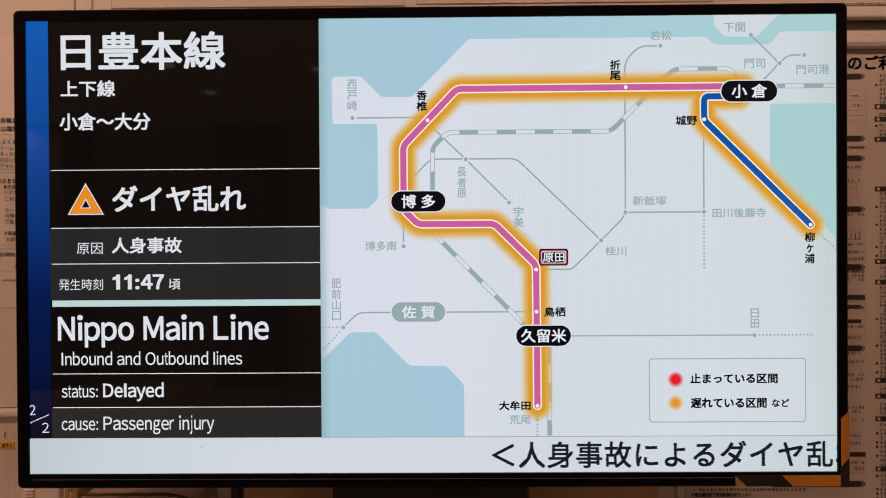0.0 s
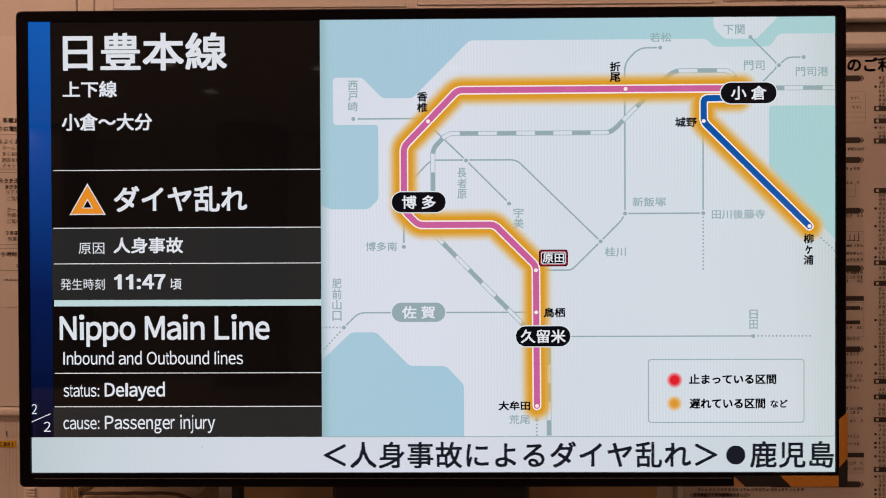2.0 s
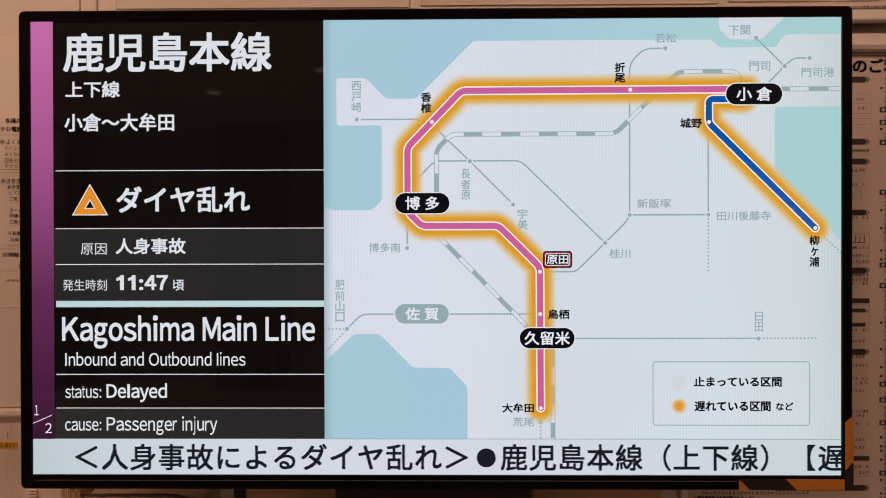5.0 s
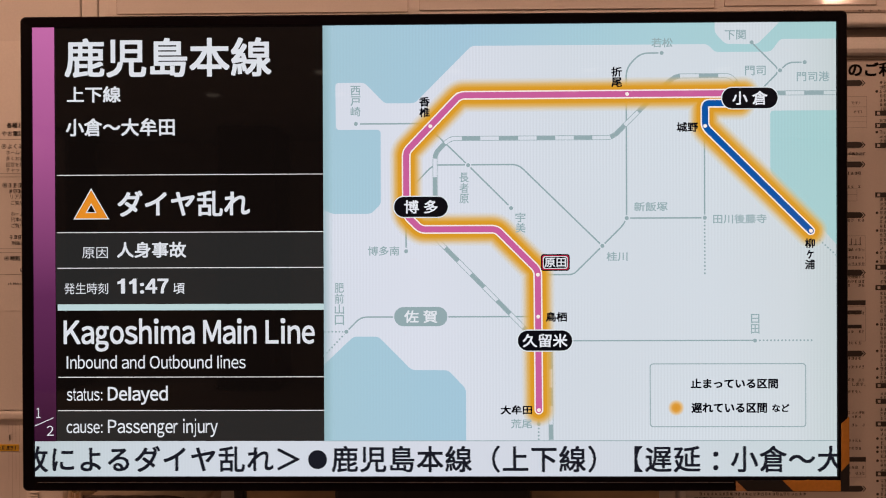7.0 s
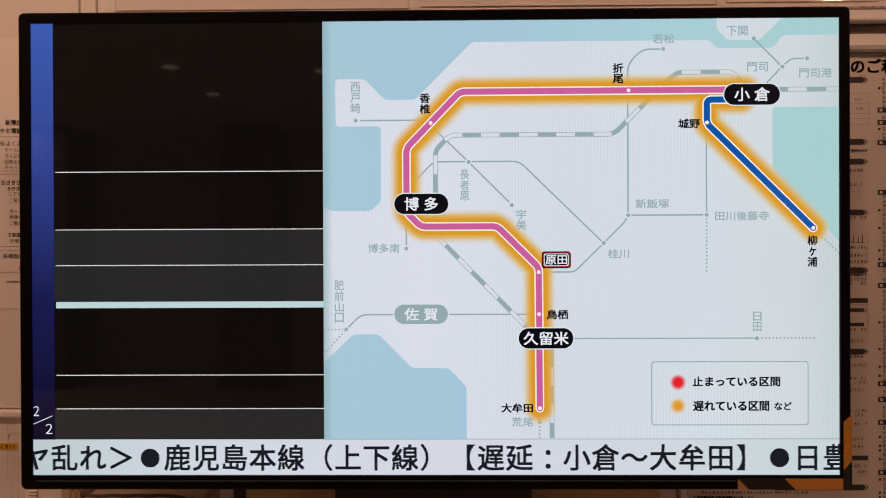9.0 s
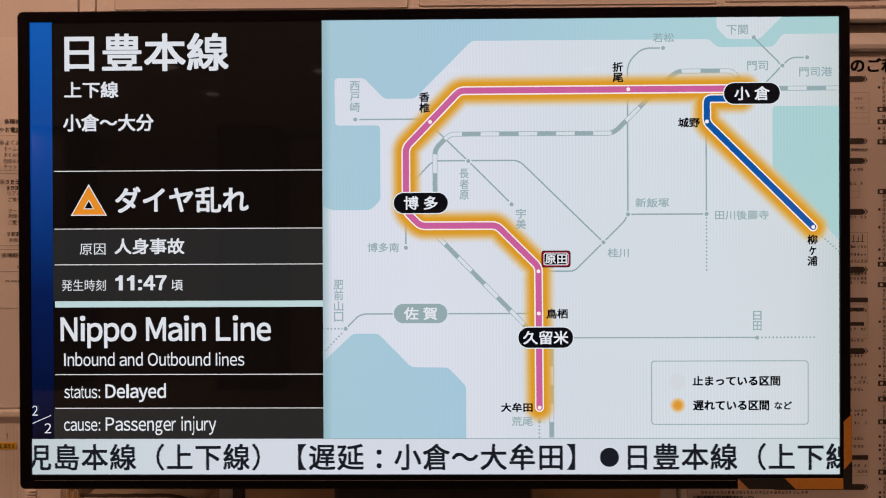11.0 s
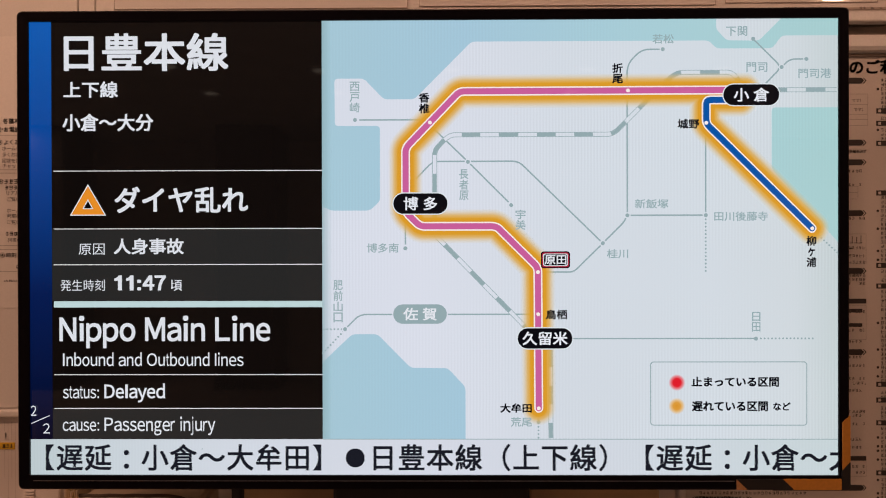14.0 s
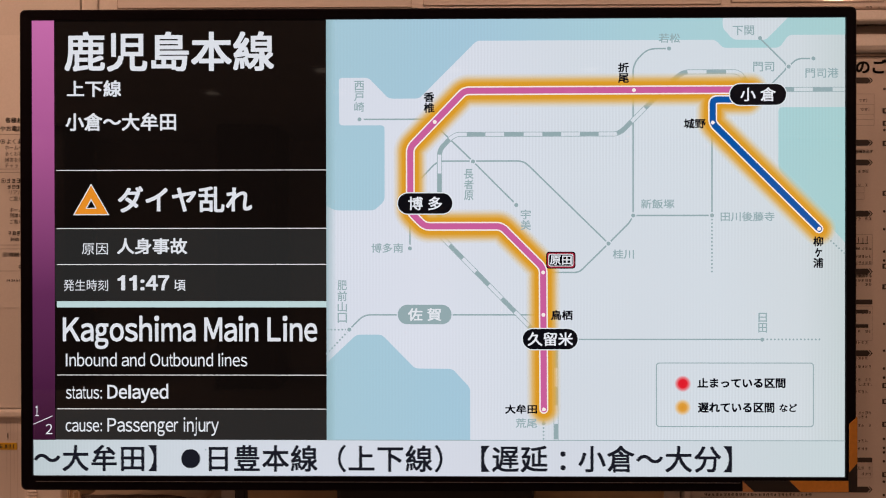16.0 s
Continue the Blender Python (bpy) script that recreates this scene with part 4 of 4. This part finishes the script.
def upper_board():
    board = empty("notice_board", (0, WALL_Y, 1.82), "long aluminium-framed notice board high on the wall", "notice board")
    block("back_panel", M_WALL, board, -0.59, 1.7, -0.0006, 0.0018, 0.03, 0.80, 0.0005)
    block("bottom_rail", M_ALU, board, 0.40, 0.822, -0.022, -0.001, 0.0237, 0.0434, 0.003, "brushed aluminium lower rail")
    block("bottom_rail", M_ALU, board, 0.833, 1.7, -0.020, -0.001, 0.0237, 0.0434, 0.003, "brushed aluminium lower rail")
    block("track", M_STRIP, board, 0.40, 1.7, -0.006, -0.001, 0.0500, 0.0545, 0.001)
    rng = random.Random(3)
    fine_print("track_marks", bars(bmesh.new(), 0.62, 0.70, 0.0508, 0.0038, -0.0068, rng, 0.5, 0.006), M_PRINT, board)
    fine_print("track_marks", bars(bmesh.new(), 0.745, 0.80, 0.0508, 0.0038, -0.0068, rng, 0.4, 0.007), M_PRINT, board)
    poster_frame(-0.573, -0.048, 1.879, 2.60, 0)
    poster_frame(-0.026, 0.500, 1.8815, 2.60, 1)
    poster_frame(0.519, 0.787, 1.885, 2.60, 3)
    poster_frame(0.81, 1.33, 1.887, 2.60, 3)


def lower_board():
    board = empty("notice_board", (0, WALL_Y, 0.5478), "tall aluminium-framed board with a printed ticket notice", "notice board")
    b = -0.55
    block("top_rail", M_ALU, board, 0.43, 1.6, -0.020, 0.010, 1.7947 + b, 1.826 + b, 0.009, "rounded aluminium top rail")
    # Dark strip whose colour stands in for the shade between the rails.
    block("rail_gap_shade", M_GAP, board, 0.43, 1.6, -0.003, 0.010, 1.8265 + b, 1.8435 + b, 0.001)
    # Darker-toned strip in place of the shade under the top rail.
    block("under_rail_shade", M_STRIP, board, 0.43, 1.6, -0.004, 0.010, 1.7895 + b, 1.794 + b, 0.001)
    block("side_rail", M_ALU, board, 0.432, 0.444, -0.012, 0.010, 0.62 + b, 1.79 + b, 0.002)
    block("bottom_rail", M_ALU, board, 0.43, 1.6, -0.020, 0.010, 0.57 + b, 0.62 + b, 0.006)
    block("back_panel", M_WALL, board, 0.445, 1.6, -0.001, 0.010, 0.62 + b, 1.79 + b, 0.0005)
    y = WALL_Y - 0.0040
    sheet = block("ticket_notice", M_PAPER2, None, 0.447, 1.55, y, WALL_Y - 0.0015, 0.64, 1.788, 0.0003)
    sheet.location.z = -0.0028
    tagged(sheet, "large pale paper notice with black headings and fine print", "notice")
    yy, rng = y - 0.0006, random.Random(11)

    def say(text, x0, z0, x1, z1, bold=0.015):
        part("printed_heading", word(bmesh.new(), text, x0, z0, x1, z1, yy, bold), M_PRINT, sheet)

    say("のご利用", 0.7365, 1.7583, 0.8435, 1.7843, 0.03)
    for text, x0, z0, x1, z1 in (("です）", 0.7413, 1.7092, 0.7564, 1.7152), ("です）", 0.7443, 1.6931, 0.7604, 1.6991), ("手帳を必ず", 0.7362, 1.6189, 0.7665, 1.6249), ("を通過する", 0.7352, 1.3995, 0.7645, 1.4055), ("します。", 0.7423, 1.2078, 0.7655, 1.2138)):
        part("printed_line", word(bmesh.new(), text, x0, z0, x1, z1, yy, 0.012), M_PRINTSOFT, sheet)
    # first column: black arrow headings, their fine print, ruled boxes
    for z in (1.7473, 1.6375, 1.6025, 1.5123, 1.2656, 1.4099, 1.0245):
        h = 0.0052
        bm = bmesh.new()
        flat(bm, [(0.60, z - h), (0.7575, z - h), (0.7625, z), (0.7575, z + h), (0.60, z + h)], yy)
        ribbon(bm, [Vector((0.7605, z + h)), Vector((0.7655, z)), Vector((0.7605, z - h))], 0.0016, yy)
        part("arrow_heading", bm, M_PRINT, sheet)
    for z0, z1 in ((1.352, 1.3605), (1.336, 1.3425), (1.3105, 1.3170), (1.073, 1.081)):
        part("black_heading", flat(bmesh.new(), [(0.60, z0), (0.766 if z1 - z0 > 0.0075 else 0.759, z0), (0.766 if z1 - z0 > 0.0075 else 0.759, z1), (0.60, z1)], yy), M_PRINT, sheet)
    fine = [1.5899, 1.5656, 1.5061, 1.4537, 1.4395, 1.4284, 1.3972, 1.3901, 1.3407, 1.3074, 1.2872, 1.26, 1.2448, 1.2216, 1.2005, 1.1631, 1.1561, 1.1409, 1.1137, 1.0996, 1.0653, 1.0552]
    for z in fine:
        x1 = rng.uniform(0.757, 0.767)
        fine_print("printed_line", bars(bmesh.new(), 0.66, x1, z - 0.0055, 0.0055, yy, rng, 0.7, 0.0062), M_PRINTSOFT, sheet)
    for z0, z1, x1, cuts in ((1.668, 1.7235, 0.769, (1.6785, 1.6875, 1.705)), (1.5375, 1.560, 0.7515, (1.549,)), (1.4225, 1.4755, 0.766, ()), (1.288, 1.349, 0.766, ()), (1.045, 1.0725, 0.766, ())):
        bm = bmesh.new()
        for a in (z0, *cuts, z1):
            flat(bm, [(0.62, a - 0.0003), (x1, a - 0.0003), (x1, a + 0.0003), (0.62, a + 0.0003)], yy)
        flat(bm, [(x1 - 0.0006, z0), (x1, z0), (x1, z1), (x1 - 0.0006, z1)], yy)
        part("rule_box", bm, M_RULE, sheet)
    # small diagram in one of the boxes: three upright marks on a broken base line
    bm = bmesh.new()
    for x, h in ((0.7405, 0.0115), (0.7485, 0.0105), (0.7560, 0.0135)):
        flat(bm, [(x, 1.4595), (x + 0.0013, 1.4595), (x + 0.0013, 1.4595 + h), (x, 1.4595 + h)], yy)
        flat(bm, [(x - 0.004, 1.4588), (x + 0.0026, 1.4588), (x + 0.0026, 1.4600), (x - 0.004, 1.4600)], yy - 0.0002)
    flat(bm, [(0.736, 1.4490), (0.7425, 1.4490), (0.7425, 1.4512), (0.736, 1.4512)], yy)
    tagged(part("small_diagram", bm, M_PRINT, sheet), kind="stuff")
    # second column: bullets, black square headings and paragraphs
    z = 1.7480
    heads = (1.6935, 1.6715, 1.6360, 1.5480, 1.4195, 1.3830, 1.2085, 1.1805, 1.1400, 1.0510)
    while z > 0.70:
        near = [h for h in heads if abs(h - z) < 0.0055]
        if near:
            bm = flat(bmesh.new(), [(0.7835, near[0] - 0.0045), (0.95, near[0] - 0.0045), (0.95, near[0] + 0.0045), (0.7835, near[0] + 0.0045)], yy)
            flat(bm, [(0.787, near[0] - 0.0025), (0.792, near[0] - 0.0025), (0.792, near[0] + 0.0025), (0.787, near[0] + 0.0025)], yy - 0.0003, 1)
            part("black_heading", bm, (M_PRINT, M_PAPER2), sheet)
            z -= 0.0125
            continue
        if not 1.56 < z < 1.63:
            start = 0.7865
            if rng.random() < 0.38:
                part("bullet", disc(bmesh.new(), 0.7865, z, 0.0024, yy, sides=12), M_PRINT, sheet)
            fine_print("printed_line", bars(bmesh.new(), 0.7915, 0.95, z - 0.003, 0.0062, yy, rng, 0.75, 0.0066), M_PRINTSOFT, sheet)
        z -= 0.0079
    # lines that show under the casing
    say("＜使用開始前で有効期間内のきっぷ＞", 0.4565, 1.0020, 0.5640, 1.0095, 0.03)
    for i, zz in enumerate((0.9915, 0.982, 0.972)):
        part("bullet", disc(bmesh.new(), 0.4600, zz + 0.003, 0.0022, yy, sides=12), M_PRINT, sheet)
        fine_print("printed_line", bars(bmesh.new(), 0.465, 0.60 - 0.02 * i, zz, 0.0065, yy, rng, 0.85, 0.0072), M_PRINT, sheet)
    for i, zz in enumerate((1.0125, 1.0215)):
        fine_print("printed_line", bars(bmesh.new(), 0.47, 0.66, zz, 0.0055, yy, rng, 0.8, 0.0068), M_PRINT, sheet)


def low_things():
    """What shows in the strip under the casing."""
    ob = block("leaning_board", M_CARD, None, -0.345, -0.15, WALL_Y - 0.03, WALL_Y - 0.012, 0.0, 1.08, 0.002)
    tagged(ob, "tall brown board leaning against the wall behind the stand", "board")
    ob = block("leaning_board", M_CARD, None, 0.165, 0.392, WALL_Y - 0.03, WALL_Y - 0.012, 0.0, 1.06, 0.004)
    tagged(ob, "tall brown board standing behind the stand", "board")
    # Block in place of a bag-like plastic thing, raised to fit the view.
    bag = empty("bag_block", (-0.49, WALL_Y - 0.07, 0.0), "tall brownish plastic block in place of a bag-like thing by the wall", "case")
    block("bag_body", M_BAG, bag, -0.098, 0.108, -0.03, 0.055, 0.0, 1.038, 0.008)
    pts = [(-0.094 + 0.200 * i / 24, -0.034, 1.043 - 0.020 * max(0.0, (i - 17) / 7) ** 2 + 0.0004 * math.sin(i * 1.3)) for i in range(25)]
    part("rim", tube(bmesh.new(), pts, 0.0030, 8), M_CABLE, bag, "dark brown rim")
    stack = empty("cardboard_stack", (-0.607, WALL_Y - 0.05, 0.0), "flattened cardboard boxes standing on edge by the wall", "cardboard")
    rng = random.Random(6)
    for i in range(7):
        x, top = -0.0105 + 0.0031 * i, 1.046 + rng.uniform(-0.004, 0.004)
        bm = box(bmesh.new(), x, x + 0.0023, -0.04, 0.04, 0.0, top, 0.0004)
        for v in bm.verts:
            v.co.x += 0.012 * (v.co.z - 1.0) if v.co.z > 0.9 else -0.0012
        part("cardboard_sheet", bm, M_CARD if i % 3 else M_CARDPALE, stack)
    box_ = empty("low_cream_panel", (-0.70, WALL_Y - 0.02, 0.4), "cream panel on the lower wall with bars in place of highlights", "panel")
    block("plate", M_WALLLOW, box_, -0.030, 0.037, -0.004, 0.02, 0.0, 0.66, 0.003)
    # Raised bars shaped in place of glossy highlight lines.
    for i in range(12):
        block("highlight_bar", M_WALLLOW, box_, -0.0235, -0.006, -0.0085, -0.0035, 0.562 + i * 0.0054, 0.565 + i * 0.0054, 0.001)


display_stand()
room()
pillars()
downlights()
left_notice()
left_label()
panel_slots()
upper_board()
lower_board()
low_things()


# ---- what moves ----
PAGE_TURNS = (3.0, 9.0, 15.0333)


def motions():
    one = 1 / FPS
    # lettering dims as it sinks into the panel, turns over behind the bands and comes forward again with the other page
    fading = ((-0.4, 1.0), (-0.3, 0.72), (-0.2, 0.44), (-0.1, 0.12), (-2 * one, 0.0))
    rising = ((one, 0.0), (0.1, 0.44), (0.2, 0.8), (0.3, 0.96), (0.4, 1.0))
    for ob, z, half in LEAVES:
        def at(angle, share=None):
            return pose(0, half if share is None else 0.0009 - 0.0014 * share, z, angle)
        rows, a = [(0.0, at(0, 1.0))], 0
        for t in PAGE_TURNS:
            rows += [(t + d, at(a, share)) for d, share in fading]
            rows += [(t - one, at(a + 60)), (t, at(a + 120))]
            a += 180
            rows += [(t + d, at(a, share)) for d, share in rising if t + d < 15.99]
        walk(ob, rows + [(16.0, at(a, 1.0))])
    # the page bar comes forward for the first page and goes back for the second
    bar, x, z, (digit, dz, dhalf) = BAR

    def bar_at(share):
        return pose(x, BAR_BLUE + (BAR_PINK - BAR_BLUE) * share, z)
    walk(bar, [(0.0, bar_at(0)), (2.9333, bar_at(0)), (3.0, bar_at(0.62)), (3.0667, bar_at(1)), (8.9, bar_at(1)), (9.0, bar_at(0.07)), (9.0667, bar_at(0)), (14.9333, bar_at(0)), (15.0, bar_at(0.09)), (15.0667, bar_at(1)), (16.0, bar_at(1))])

    def digit_at(angle, deep=-0.0014):
        return pose(0, deep, dz, angle)
    rows, a = [(0.0, digit_at(0))], 0
    for t in (2.9, 8.9, 15.0):
        rows += [(t, digit_at(a)), (t + one, digit_at(a + 60, dhalf)), (t + 2 * one, digit_at(a + 120, dhalf)), (t + 3 * one, digit_at(a + 180))]
        a += 180
    walk(digit, rows + [(16.0, digit_at(a))])

    # the red dot of the key fades out for half a second in every two
    def dot_at(share):
        return pose(X(1539), DOT_OFF + 0.0004 + (DOT_ON - DOT_OFF - 0.0004) * share, Z(860))
    rows = [(0.0, dot_at(1))]
    for off in (0.9, 2.9667, 4.9333, 6.9, 9.0, 10.9333, 12.9, 14.9667):
        rows += [(off, dot_at(1)), (off + 0.1, dot_at(0)), (off + 0.6, dot_at(0)), (off + 0.6333, dot_at(1))]
    walk(RED_DOT, rows + [(16.0, dot_at(1))])
    # running letters: a letter waits inside the casing, crosses the screen at one speed, and is drawn in again
    for ob, first in LETTERS:
        y, z = -0.0012, Z(1039.5)
        enter = max(0.0, (first - 1922) / SPEED)
        leave = min(16.0, (first + PITCH + 4) / SPEED)
        enter, leave = math.ceil(enter * FPS) / FPS, math.floor(leave * FPS) / FPS
        wait, rest = pose(X(1840), 0.022, z), pose(X(12), 0.022, z)
        rows = []
        if enter > 0.1:
            rows += [(0.0, wait), (enter - 1 / FPS, wait)]
        ends = [n / FPS for n in (0, 1, 2, 3, 5, 8, 13, 21)]
        steps = sorted({round(FPS * (enter + n)) for n in ends} | {round(FPS * (leave - n)) for n in ends} | set(range(round(FPS * enter), round(FPS * leave), FPS)))
        times = [n / FPS for n in steps if enter - 0.001 <= n / FPS <= leave + 0.001]
        rows += [(t, pose(X(first - SPEED * t), y, z)) for t in times]
        if leave < 15.9:
            rows += [(leave + 1 / FPS, rest), (16.0, rest)]
        walk(ob, rows)


motions()
